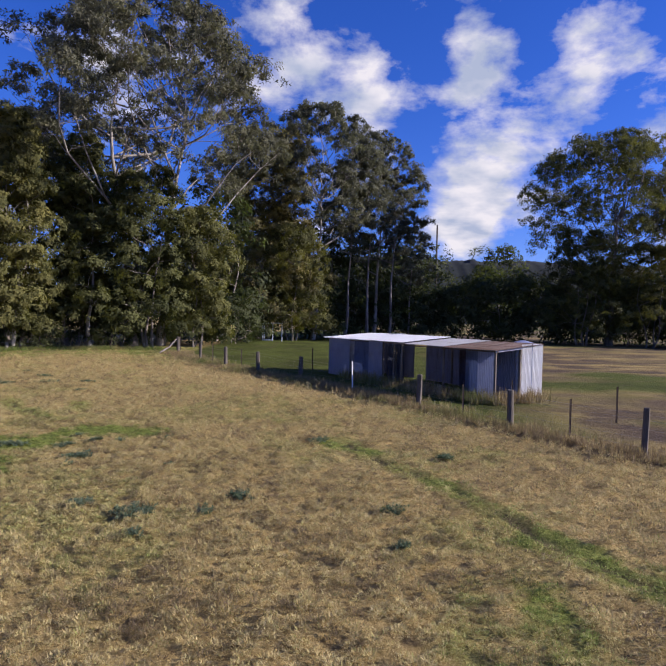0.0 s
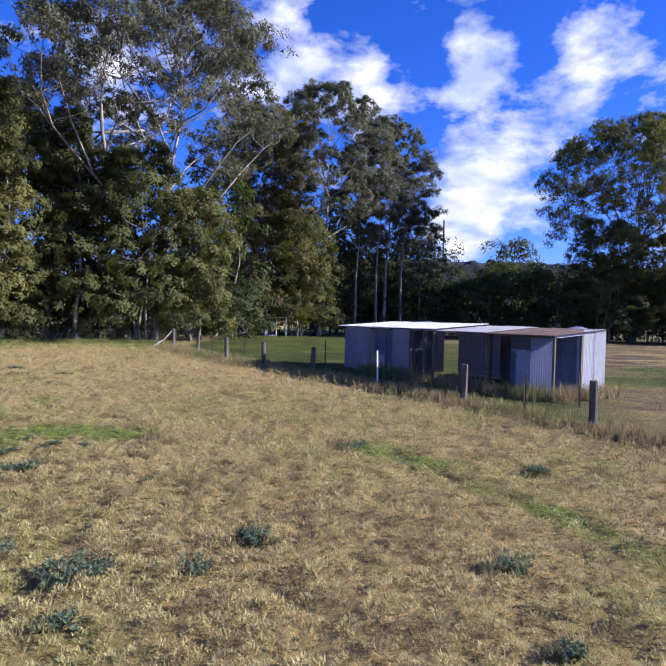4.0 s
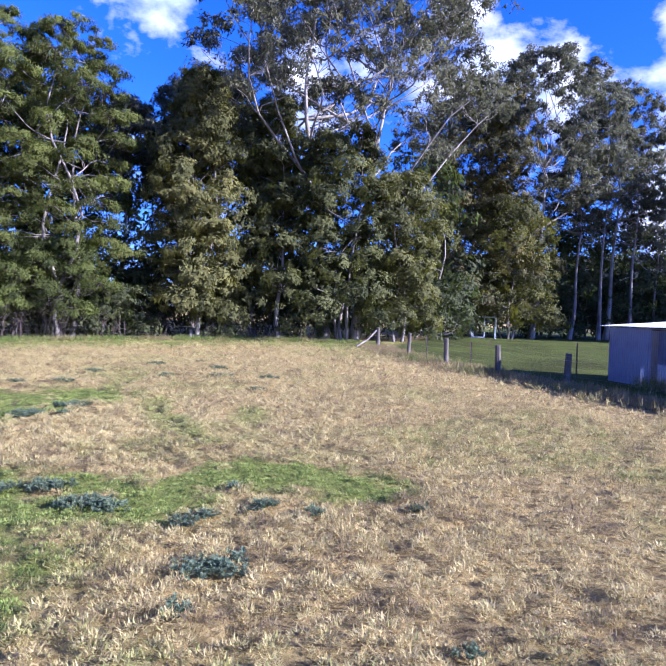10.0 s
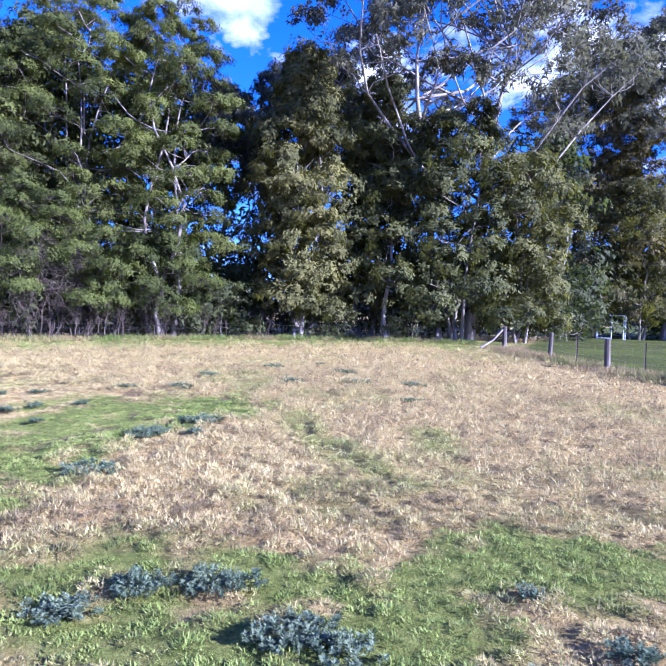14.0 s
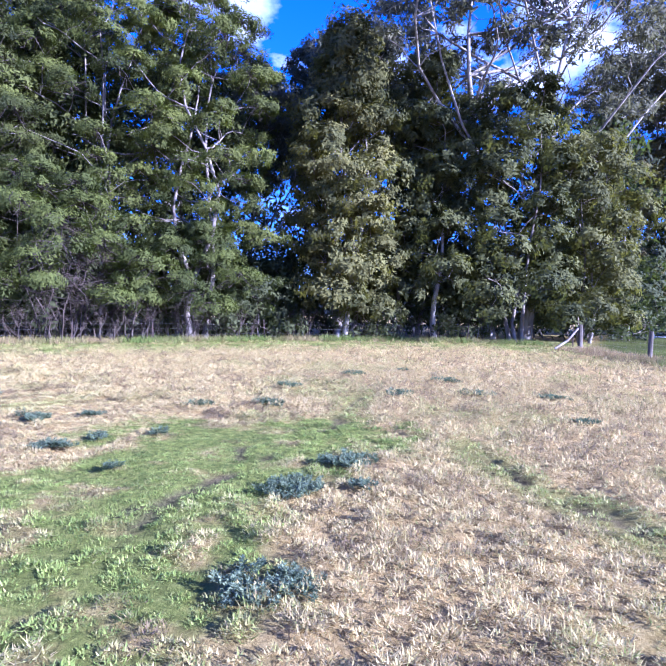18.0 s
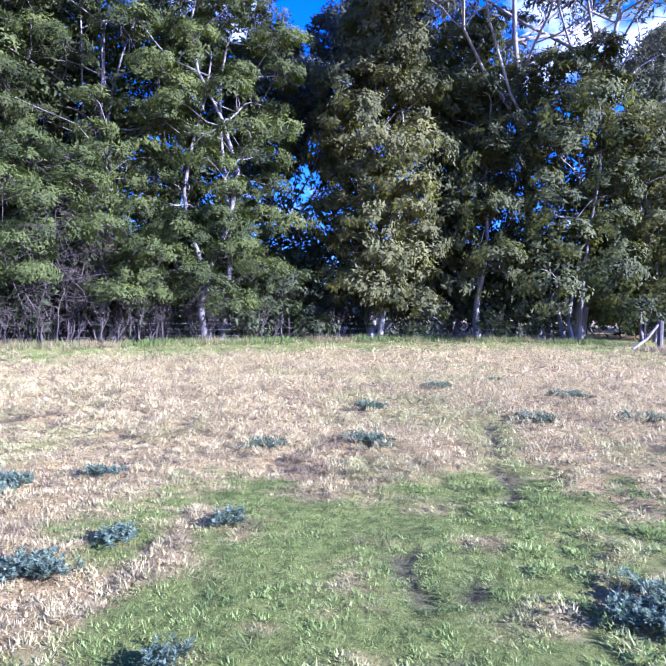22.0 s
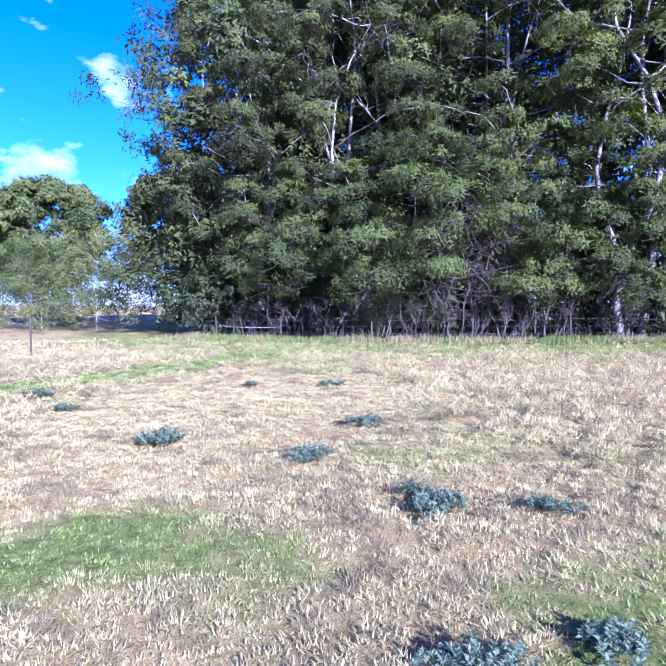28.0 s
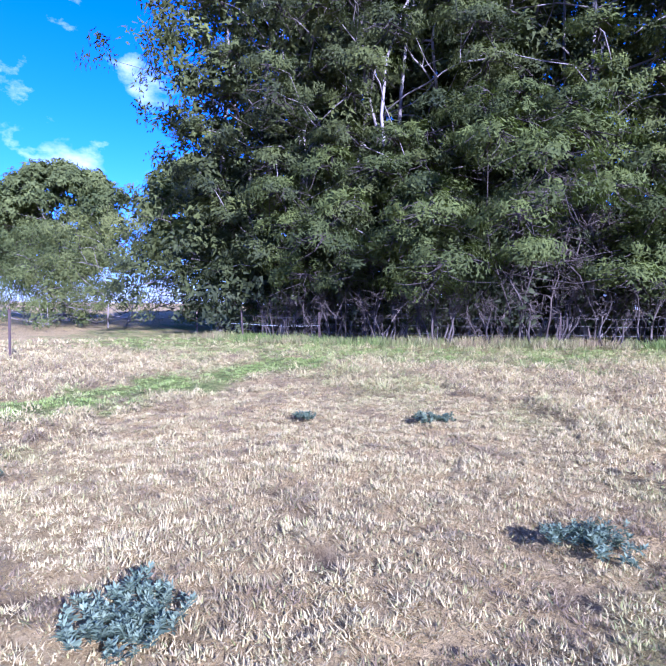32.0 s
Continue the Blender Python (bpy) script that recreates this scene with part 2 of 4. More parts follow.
def ground_material():
    m, t, b = material("paddock_turf")
    green, soil, tall = attr_of(t, "green"), attr_of(t, "soil"), attr_of(t, "far_turf")
    n1 = noise_of(t, 0.55, 6.0, 0.6)
    n2 = noise_of(t, 10.0, 6.0, 0.72)
    n3 = noise_of(t, 60.0, 5.0, 0.75)
    tc = t.nodes.new("ShaderNodeTexCoord")
    wob = t.nodes.new("ShaderNodeMix")
    wob.data_type, wob.blend_type = "RGBA", "LINEAR_LIGHT"
    wob.inputs[0].default_value = 0.06
    wn = nd(t, "ShaderNodeTexNoise", Scale=14.0, Detail=3.0)
    t.links.new(tc.outputs["Object"], wn.inputs["Vector"])
    t.links.new(tc.outputs["Object"], wob.inputs[6])
    t.links.new(wn.outputs["Color"], wob.inputs[7])
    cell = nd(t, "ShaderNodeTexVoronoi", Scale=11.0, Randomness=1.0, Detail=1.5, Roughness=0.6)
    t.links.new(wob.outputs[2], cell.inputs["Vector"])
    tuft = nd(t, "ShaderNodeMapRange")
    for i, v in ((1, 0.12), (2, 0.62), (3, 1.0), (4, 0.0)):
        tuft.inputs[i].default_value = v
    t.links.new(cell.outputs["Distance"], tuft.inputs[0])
    straw = ramp_of(t, n2, [(0.34, (0.37, 0.275, 0.115)), (0.50, (0.57, 0.445, 0.195)), (0.66, (0.70, 0.565, 0.275))])
    straw = mix_of(t, 0.5, straw, ramp_of(t, n1, [(0.3, (0.72, 0.68, 0.62)), (0.7, (1.12, 1.06, 1.0))]), "MULTIPLY")
    grass = ramp_of(t, n2, [(0.34, (0.12, 0.145, 0.036)), (0.50, (0.25, 0.295, 0.068)), (0.66, (0.36, 0.40, 0.11))])
    lawn = ramp_of(t, n2, [(0.34, (0.055, 0.085, 0.02)), (0.52, (0.115, 0.15, 0.035)), (0.68, (0.175, 0.195, 0.058))])
    lawn = mix_of(t, 0.8, lawn, ramp_of(t, noise_of(t, 0.22, 5.0, 0.65), [(0.38, (0.55, 0.50, 0.45)), (0.60, (1.15, 1.12, 1.0))]), "MULTIPLY")
    dirt = ramp_of(t, n2, [(0.35, (0.08, 0.06, 0.047)), (0.65, (0.18, 0.138, 0.106))])
    col = mix_of(t, green, straw, grass)
    col = mix_of(t, tall, col, lawn)
    col = mix_of(t, soil, col, dirt)
    # tuft edges darkened in the colour for the shade in the gaps
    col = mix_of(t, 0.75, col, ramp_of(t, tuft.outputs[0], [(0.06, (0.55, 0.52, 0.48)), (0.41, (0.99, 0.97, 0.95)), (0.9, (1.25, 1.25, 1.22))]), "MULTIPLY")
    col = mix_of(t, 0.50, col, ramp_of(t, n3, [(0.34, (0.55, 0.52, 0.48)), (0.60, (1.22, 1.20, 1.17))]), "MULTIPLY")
    t.links.new(col, b.inputs["Base Color"])
    b.inputs["Roughness"].default_value = 0.95
    b.inputs["Specular IOR Level"].default_value = 0.1
    both = t.nodes.new("ShaderNodeMath")
    both.operation = "ADD"
    t.links.new(tuft.outputs[0], both.inputs[0])
    t.links.new(n3, both.inputs[1])
    bump_of(t, b, both.outputs[0], 1.0, 0.05)
    return m


def blade_material():
    m, t, b = material("grass_blade")
    tone, green = attr_of(t, "tone"), attr_of(t, "green")
    straw = ramp_of(t, tone, [(0.0, (0.22, 0.158, 0.085)), (0.5, (0.485, 0.385, 0.17)), (1.0, (0.575, 0.47, 0.225))])
    grass = ramp_of(t, tone, [(0.0, (0.10, 0.14, 0.028)), (0.5, (0.23, 0.295, 0.060)), (1.0, (0.28, 0.34, 0.082))])
    col = mix_of(t, green, straw, grass)
    t.links.new(col, b.inputs["Base Color"])
    b.inputs["Roughness"].default_value = 0.7
    tr = t.nodes.new("ShaderNodeBsdfTranslucent")
    t.links.new(col, tr.inputs[0])
    mx = t.nodes.new("ShaderNodeMixShader")
    mx.inputs[0].default_value = 0.3
    t.links.new(b.outputs[0], mx.inputs[1])
    t.links.new(tr.outputs[0], mx.inputs[2])
    t.links.new(mx.outputs[0], t.nodes["Material Output"].inputs[0])
    return m


def iron_material(name, clean, rust, amount, rough=0.45, metal=0.6):
    m, t, b = material(name)
    n = noise_of(t, 1.1, 7.0, 0.65)
    f = noise_of(t, 9.0, 4.0, 0.6, (1.0, 1.0, 0.25))
    col = ramp_of(t, n, [(amount - 0.12, rust), (amount + 0.08, clean)])
    col = mix_of(t, 0.4, col, ramp_of(t, f, [(0.3, (0.7, 0.68, 0.66)), (0.7, (1.05, 1.05, 1.05))]), "MULTIPLY")
    t.links.new(col, b.inputs["Base Color"])
    b.inputs["Roughness"].default_value, b.inputs["Metallic"].default_value = rough, metal
    bump_of(t, b, f, 0.2, 0.01)
    return m


GALV = iron_material("galvanised_iron", (0.32, 0.35, 0.46), (0.23, 0.245, 0.31), 0.40, 0.5, 0.35)
GALV_BLUE = iron_material("weathered_blue_iron", (0.17, 0.21, 0.33), (0.12, 0.135, 0.20), 0.42, 0.55, 0.25)
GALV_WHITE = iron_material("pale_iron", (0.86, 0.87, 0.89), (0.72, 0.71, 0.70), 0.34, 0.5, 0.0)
GALV_ROOF = iron_material("roof_iron", (0.66, 0.66, 0.66), (0.42, 0.36, 0.31), 0.42, 0.5, 0.2)
IRON_RUST = iron_material("rusty_iron", (0.33, 0.26, 0.23), (0.20, 0.115, 0.075), 0.52, 0.75, 0.15)
IRON_BROWN = iron_material("dull_brown_iron", (0.10, 0.085, 0.12), (0.085, 0.06, 0.07), 0.5, 0.7, 0.15)
# slate iron coloured darker to stand for the shade inside the open bays
GALV_INNER_SHADE = iron_material("shaded_slate_iron", (0.085, 0.095, 0.15), (0.07, 0.07, 0.09), 0.45, 0.6, 0.15)
STEEL_DARK = iron_material("picket_steel", (0.06, 0.052, 0.05), (0.085, 0.05, 0.04), 0.5, 0.8, 0.2)
WIRE = iron_material("fence_wire", (0.25, 0.25, 0.25), (0.17, 0.13, 0.11), 0.45, 0.5, 0.6)
PIPE_PAINT = iron_material("painted_pipe", (0.62, 0.67, 0.76), (0.45, 0.47, 0.52), 0.4, 0.5, 0.1)
WOOD_POST = bark_material("grey_post_wood", (0.18, 0.155, 0.13), (0.115, 0.098, 0.082), (0.055, 0.045, 0.038))
WHITE_PAINT = iron_material("white_paint", (0.78, 0.78, 0.76), (0.60, 0.57, 0.52), 0.35, 0.6, 0.0)
TURF, BLADE = ground_material(), blade_material()


# ---------------------------------------------------------------- geometry helpers
def mesh_np(name, verts, faces, mat, attrs=None, smooth=False):
    """One mesh from arrays: verts (n, 3), faces (m, k), float point attributes."""
    me = bpy.data.meshes.new(name)
    verts, faces = np.asarray(verts, np.float32), np.asarray(faces, np.int32)
    k = faces.shape[1]
    me.vertices.add(len(verts))
    me.vertices.foreach_set("co", verts.ravel())
    me.loops.add(faces.size)
    me.loops.foreach_set("vertex_index", faces.ravel())
    me.polygons.add(len(faces))
    me.polygons.foreach_set("loop_start", np.arange(0, faces.size, k, dtype=np.int32))
    me.polygons.foreach_set("loop_total", np.full(len(faces), k, np.int32))
    if smooth:
        me.polygons.foreach_set("use_smooth", np.ones(len(faces), bool))
    me.update(calc_edges=True)
    for key, v in (attrs or {}).items():
        a = me.attributes.new(key, "FLOAT", "POINT")
        a.data.foreach_set("value", np.asarray(v, np.float32).ravel())
    me.materials.append(mat)
    return me


def part_mesh(name, me, parent=None, label=""):
    ob = new(name, me)
    if parent:
        ob.parent = parent
    return tagged(ob, label)


def part(name, bm, mat, parent=None, label="", smooth=False):
    me = bpy.data.meshes.new(name)
    bm.to_mesh(me)
    bm.free()
    me.materials.append(mat)
    if smooth:
        me.polygons.foreach_set("use_smooth", np.ones(len(me.polygons), bool))
    return part_mesh(name, me, parent, label)


def empty(name, m=None):
    ob = new(name)
    ob.empty_display_size = 0.3
    if m:
        ob.matrix_world = m
    return ob


class Tubes:
    """Gathers tapered tubes into one mesh."""

    def __init__(self):
        self.v, self.f, self.n = [], [], 0

    def add(self, pts, radii, sides=6):
        pts = np.asarray(pts, float)
        radii = np.asarray(radii, float)
        tan = np.gradient(pts, axis=0)
        tan /= np.linalg.norm(tan, axis=1)[:, None] + 1e-9
        ref = np.where(np.abs(tan[:, 2:3]) > 0.9, np.array([[1.0, 0, 0]]), np.array([[0, 0, 1.0]]))
        a = np.cross(tan, ref)
        a /= np.linalg.norm(a, axis=1)[:, None] + 1e-9
        b = np.cross(tan, a)
        ang = np.arange(sides) * 2 * np.pi / sides
        ring = a[:, None] * np.cos(ang)[None, :, None] + b[:, None] * np.sin(ang)[None, :, None]
        self.v.append((pts[:, None] + ring * radii[:, None, None]).reshape(-1, 3))
        i = np.arange(len(pts) - 1)[:, None] * sides
        j = np.arange(sides)[None]
        k = (j + 1) % sides
        self.f.append(np.stack([i + j, i + k, i + sides + k, i + sides + j], -1).reshape(-1, 4) + self.n)
        self.n += len(pts) * sides

    def mesh(self, name, mat):
        return mesh_np(name, np.concatenate(self.v), np.concatenate(self.f), mat, smooth=True)


def hash_grid(ix, iy, seed):
    h = np.sin(ix * 127.1 + iy * 311.7 + seed * 74.7) * 43758.5453
    return h - np.floor(h)


def vnoise(x, y, seed=0):
    """Smooth value noise, 0 to 1."""
    ix, iy = np.floor(x), np.floor(y)
    fx, fy = x - ix, y - iy
    fx, fy = fx * fx * (3 - 2 * fx), fy * fy * (3 - 2 * fy)
    a, b = hash_grid(ix, iy, seed), hash_grid(ix + 1, iy, seed)
    c, d = hash_grid(ix, iy + 1, seed), hash_grid(ix + 1, iy + 1, seed)
    return (a * (1 - fx) + b * fx) * (1 - fy) + (c * (1 - fx) + d * fx) * fy


def fbm(x, y, seed=0, octaves=4):
    total, amp, norm = 0.0, 1.0, 0.0
    for o in range(octaves):
        total = total + amp * vnoise(x * 2 ** o, y * 2 ** o, seed + o * 13)
        norm += amp
        amp *= 0.5
    return total / norm


# ---------------------------------------------------------------- the lie of the land
def land(x, y):
    """Height of the paddock, without tussocks: level, then rising gently towards the trees."""
    return 0.021 * np.clip(np.log1p(np.exp(np.clip((y - 17) / 3, -30, 30))) * 3, 0, 42)


def ground_z(x, y):
    return float(land(np.float64(x), np.float64(y)))


def to_line(x, y, line):
    """Distance from points to a polyline."""
    best = np.full(np.shape(x), 1e9)
    for (ax, ay), (bx, by) in zip(line, line[1:]):
        dx, dy = bx - ax, by - ay
        k = np.clip(((x - ax) * dx + (y - ay) * dy) / (dx * dx + dy * dy), 0, 1)
        best = np.minimum(best, np.hypot(x - ax - k * dx, y - ay - k * dy))
    return best


FENCE_LINE = [(11.2, 11.4), (8.46, 15.05), (5.9, 18.5), (3.46, 22.55), (0.9, 26.1), (-1.8, 29.6), (-4.3, 32.3), (-6.7, 35.2), (-9.1, 38.6), (-11.9, 43.2)]
WOOD_EDGE = [(-62, 33.0), (-48, 24.5), (-42.5, 23.0), (-38.6, 24.6), (-35.5, 26.8), (-33.4, 29.5), (-31.4, 32.0), (-29.4, 35.0), (-26.4, 39.6), (-21.8, 43.0), (-17.8, 45.6), (-12.4, 45.8)]
TRACKS = [
    [(0.4, 15.9), (1.2, 14.2), (1.9, 12.9), (2.9, 11.2), (3.5, 9.7), (3.8, 8.6), (4.7, 7.1), (6.4, 4.4)],
    [(-15.0, 24.6), (-14.4, 22.2), (-14.1, 21.3), (-14.3, 20.6), (-14.6, 19.4), (-14.0, 18.6), (-14.0, 17.6), (-14.0, 16.6)],
    [(-10.6, 19.5), (-9.3, 18.3), (-8.5, 17.6)],
    [(-12.0, 21.1), (-11.2, 20.2), (-10.7, 19.5), (-10.1, 18.9)],
    [(-9.2, 20.9), (-8.5, 19.5)],
    [(-14.0, 19.3), (-13.9, 17.3), (-13.6, 16.3), (-13.4, 15.7), (-13.0, 15.0)],
]
LUSH = [
    # half width, how green, and the line that the green follows
    (0.55, 1.0, [(-8.1, 13.5), (-7.8, 15.0), (-6.8, 16.2), (-5.3, 16.3)]),
    (0.45, 0.7, [(-8.1, 13.5), (-7.4, 12.5), (-7.1, 11.9)]),
    (0.75, 0.8, [(-9.8, 14.0), (-8.4, 14.2), (-7.2, 14.6)]),
    (0.7, 1.0, [(-13.7, 16.1), (-14.4, 17.9), (-13.9, 20.3)]),
    (1.05, 1.0, [(-13.0, 14.6), (-13.9, 16.7), (-14.5, 19.3), (-13.9, 21.0)]),
    (0.65, 1.0, [(-15.6, 16.7), (-15.0, 17.5), (-14.9, 18.8)]),
    (0.6, 1.0, [(-14.6, 17.5), (-14.8, 18.8), (-16.3, 20.0)]),
    (0.55, 1.0, [(-13.5, 18.4), (-13.8, 19.4), (-14.5, 20.9)]),
    (0.42, 1.0, [(-16.8, 20.2), (-16.7, 19.5), (-16.6, 18.8)]),
    (0.45, 0.8, [(-15.9, 19.4), (-15.3, 18.9)]),
    (0.5, 0.65, [(-18.9, 16.3), (-18.6, 17.0), (-18.4, 17.5)]),
    (0.8, 1.0, [(-27.0, 15.6), (-28.3, 18.3), (-29.9, 19.9), (-32.1, 22.9)]),
    (0.25, 0.9, [(0.0, 15.4), (1.3, 14.5)]),
    (0.3, 0.8, [(2.5, 11.9), (2.9, 11.0)]),
    (0.7, 0.45, [(3.0, 6.9), (2.9, 4.6)]),
    (0.45, 0.8, [(3.9, 8.8), (4.9, 7.3), (6.4, 5.0)]),
]


def pits(x, y):
    """Small bare hollows between the tussocks, a hand or two wide: 1 in the middle."""
    cell, best = 0.62, np.zeros(np.shape(x))
    ix, iy = np.floor(x / cell), np.floor(y / cell)
    for dx in (-1, 0, 1):
        for dy in (-1, 0, 1):
            a, b = ix + dx, iy + dy
            cx, cy = (a + hash_grid(a, b, 201)) * cell, (b + hash_grid(a, b, 202)) * cell
            r = 0.05 + 0.13 * hash_grid(a, b, 203) ** 2
            here = hash_grid(a, b, 204) < 0.5
            best = np.maximum(best, np.where(here, np.clip(1.6 - np.hypot(x - cx, (y - cy) * 1.3) / r, 0, 1), 0))
    return best


def cover(x, y):
    """How green and how bare the ground is at each place."""
    green = np.zeros(np.shape(x))
    wob = fbm(x * 1.1, y * 1.1, 3, 4) - 0.5
    for half, much, line in LUSH:
        green = np.maximum(green, much * np.clip(1.5 - to_line(x, y, line) / half + wob * 2.4, 0, 1))
    strip = np.clip(1.25 - to_line(x, y, WOOD_EDGE) / 5.0 + wob * 1.4, 0, 0.5)
    green = np.maximum(green, strip)
    green = np.maximum(green, np.clip((fbm(x * 0.35, y * 0.35, 21, 4) - 0.58) * 2.0, 0, 0.18))
    green = np.clip(green * (3.6 * fbm(x * 1.9, y * 1.9, 77, 4) + 2.6 * fbm(x * 5.5, y * 5.5, 78, 2) - 1.75), 0, 1)
    soil = np.zeros(np.shape(x))
    for line in TRACKS:
        d = to_line(x, y, line)
        soil = np.maximum(soil, np.clip(1.35 - d / (0.05 + 0.09 * vnoise(x * 1.7, y * 1.7, 8)), 0, 1) * np.clip(fbm(x * 1.6, y * 1.6, 5, 3) * 3.4 - 1.15, 0, 0.75))
        green = np.maximum(green, np.clip(0.9 - d / 0.6 + wob, 0, 0.6))
    soil = np.maximum(soil, 0.55 * pits(x, y) * (1 - 0.8 * green))
    d = to_line(x + 0.42, y + 0.32, FENCE_LINE[:7])
    soil = np.maximum(soil, np.clip(1.2 - d / (0.18 + 0.35 * vnoise(x * 1.3, y * 1.3, 15)), 0, 0.85) * np.clip(fbm(x * 1.1, y * 1.1, 25, 3) * 3.4 - 0.7, 0, 1))
    # past the fence: a grazed lawn
    past = np.clip((x - np.interp(y, [11.4, 15, 18.5, 22.5, 26, 32, 35, 38.6, 43.2], [11.2, 8.5, 5.9, 3.5, 0.9, -4.3, -6.7, -9.1, -11.9])) * 1.2, 0, 1) * (y > 2)
    # worn brown patches; the dark soil here also paints in tree shade
    worn_shaded = np.clip((fbm(x * 0.12 + 3, y * 0.2, 31, 4) - 0.40) * 5, 0, 1) * np.clip((x - 6) / 4, 0, 1)
    lawn = past * (1 - 0.85 * worn_shaded)
    soil = np.maximum(soil, past * worn_shaded * 1.0 * np.clip(fbm(x * 0.5, y * 0.9, 37, 3) * 3 - 0.8, 0, 1))
    return green * (1 - past), soil, lawn


def tussocks(x, y):
    """Lumps of the grazed sward: hollows and hummocks a hand or two wide."""
    lump = fbm(x * 3.6, y * 3.6, 44, 3)
    return (fbm(x * 1.2, y * 1.2, 11, 3) - 0.5) * 0.09 + (lump - 0.5) * 0.085, lump


def build_ground():
    def axis(points, far_lo, far_hi):
        """Grid lines: each stretch of points with its own step, then ever wider to both sides."""
        mid = np.concatenate([np.arange(a, b - step * 0.5, step) for a, b, step in points])

        def tail(start, end):
            out, p, s, sign = [], start, 0.3, 1 if end > start else -1
            while abs(p - start) < abs(end - start):
                s *= 1.17
                p += sign * s
                out.append(p)
            return np.array(out)
        return np.concatenate([tail(mid[0], far_lo)[::-1], mid, tail(mid[-1], far_hi)])
    xs = axis([(-42, -27, 0.28), (-27, 6, 0.10), (6, 13, 0.28)], -2600, 2600)
    ys = axis([(1, 24, 0.10), (24, 46, 0.28)], -2600, 2600)
    X, Y = np.meshgrid(xs, ys)
    x, y = X.ravel(), Y.ravel()
    green, soil, lawn = cover(x, y)
    near = np.clip(1.5 - to_line(x, y, [(0, 5), (-6, 14), (-20, 22)]) / 24, 0, 1) * (1 - 0.8 * lawn)
    bump, lump = tussocks(x, y)
    z = land(x, y) + near * (bump * (1 - 0.5 * green)) - soil * 0.055 - 0.045 * near
    nx, ny = len(xs), len(ys)
    i = (np.arange(ny - 1)[:, None] * nx + np.arange(nx - 1)[None]).ravel()
    faces = np.stack([i, i + 1, i + nx + 1, i + nx], 1)
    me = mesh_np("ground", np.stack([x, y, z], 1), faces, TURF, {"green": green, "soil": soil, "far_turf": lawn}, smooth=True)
    tagged(new("ground", me), "dry straw-coloured grazed paddock with green patches and tracks", "ground", kind="structure")


build_ground()


def tilt_blades(rng, x, y, z, per, spread, length, width, lean):
    """Triangular blades in tufts at the given feet: arrays of vertices, faces, and each blade's tuft."""
    n = len(x) * per
    tuft = np.repeat(np.arange(len(x)), per)
    ang = rng.uniform(0, 2 * np.pi, n)
    off = np.abs(rng.normal(0, 1, n)) * np.repeat(spread, per)
    px, py = x[tuft] + np.cos(ang) * off, y[tuft] + np.sin(ang) * off
    ang2 = ang + rng.normal(0, 1.6, n)
    ln_ = np.repeat(length, per) * rng.uniform(0.5, 1.25, n)
    le = np.clip(np.abs(rng.normal(lean, 0.35, n)), 0, 1.6)
    dx, dy, dz = np.cos(ang2) * np.sin(le), np.sin(ang2) * np.sin(le), np.cos(le)
    w = np.repeat(width, per) * rng.uniform(0.6, 1.4, n) * 0.5
    turn = rng.uniform(0, np.pi, n)
    bx, by = np.cos(turn) * w, np.sin(turn) * w
    foot = np.stack([px, py, z[tuft] + ln_ * rng.uniform(0, 0.35, n)], 1)
    side = np.stack([bx, by, np.zeros(n)], 1)
    tip = foot + np.stack([dx, dy, dz], 1) * ln_[:, None]
    verts = np.stack([foot - side, foot + side, tip], 1).reshape(-1, 3)
    return verts, np.arange(3 * n).reshape(-1, 3), tuft, n


ROUTE = [(0.5, 3.5), (-1.6, 10.0), (-6.5, 13.6), (-12.5, 16.8), (-17.0, 18.8), (-23.0, 19.3), (-25.5, 20.8)]
LATE = [(-16.0, 18.5), (-18.5, 18.5), (-23.0, 19.0), (-25.0, 20.5)]


def mound_blades(rng, x, y, z, per, radius, rise, length, width):
    """Tussocks: domes of blades that arch outwards from each foot; radius, rise and length one a tussock."""
    n = len(x) * per
    k = np.repeat(np.arange(len(x)), per)
    ang = rng.uniform(0, 2 * np.pi, n)
    out = np.sqrt(rng.uniform(0, 1, n))
    off = out * radius[k]
    face = ang + rng.normal(0, 1.1, n)
    lean = np.clip(0.55 + 0.85 * out + rng.normal(0, 0.45, n), 0, 1.9)
    ln_ = length[k] * rng.uniform(0.45, 1.25, n)
    way = np.stack([np.cos(face) * np.sin(lean), np.sin(face) * np.sin(lean), np.cos(lean)], 1)
    foot = np.stack([x[k] + np.cos(ang) * off, y[k] + np.sin(ang) * off, z[k] + rise[k] * (1 - out ** 2) * rng.uniform(0.55, 1.05, n) - 0.01], 1)
    turn = face + np.pi / 2 + rng.normal(0, 0.55, n)
    w = width * rng.uniform(0.6, 1.4, n) * 0.5
    side = np.stack([np.cos(turn) * w, np.sin(turn) * w, np.zeros(n)], 1)
    v = np.stack([foot - side, foot + side, foot + way * ln_[:, None]], 1).reshape(-1, 3)
    return v, np.arange(3 * n).reshape(-1, 3), k, n


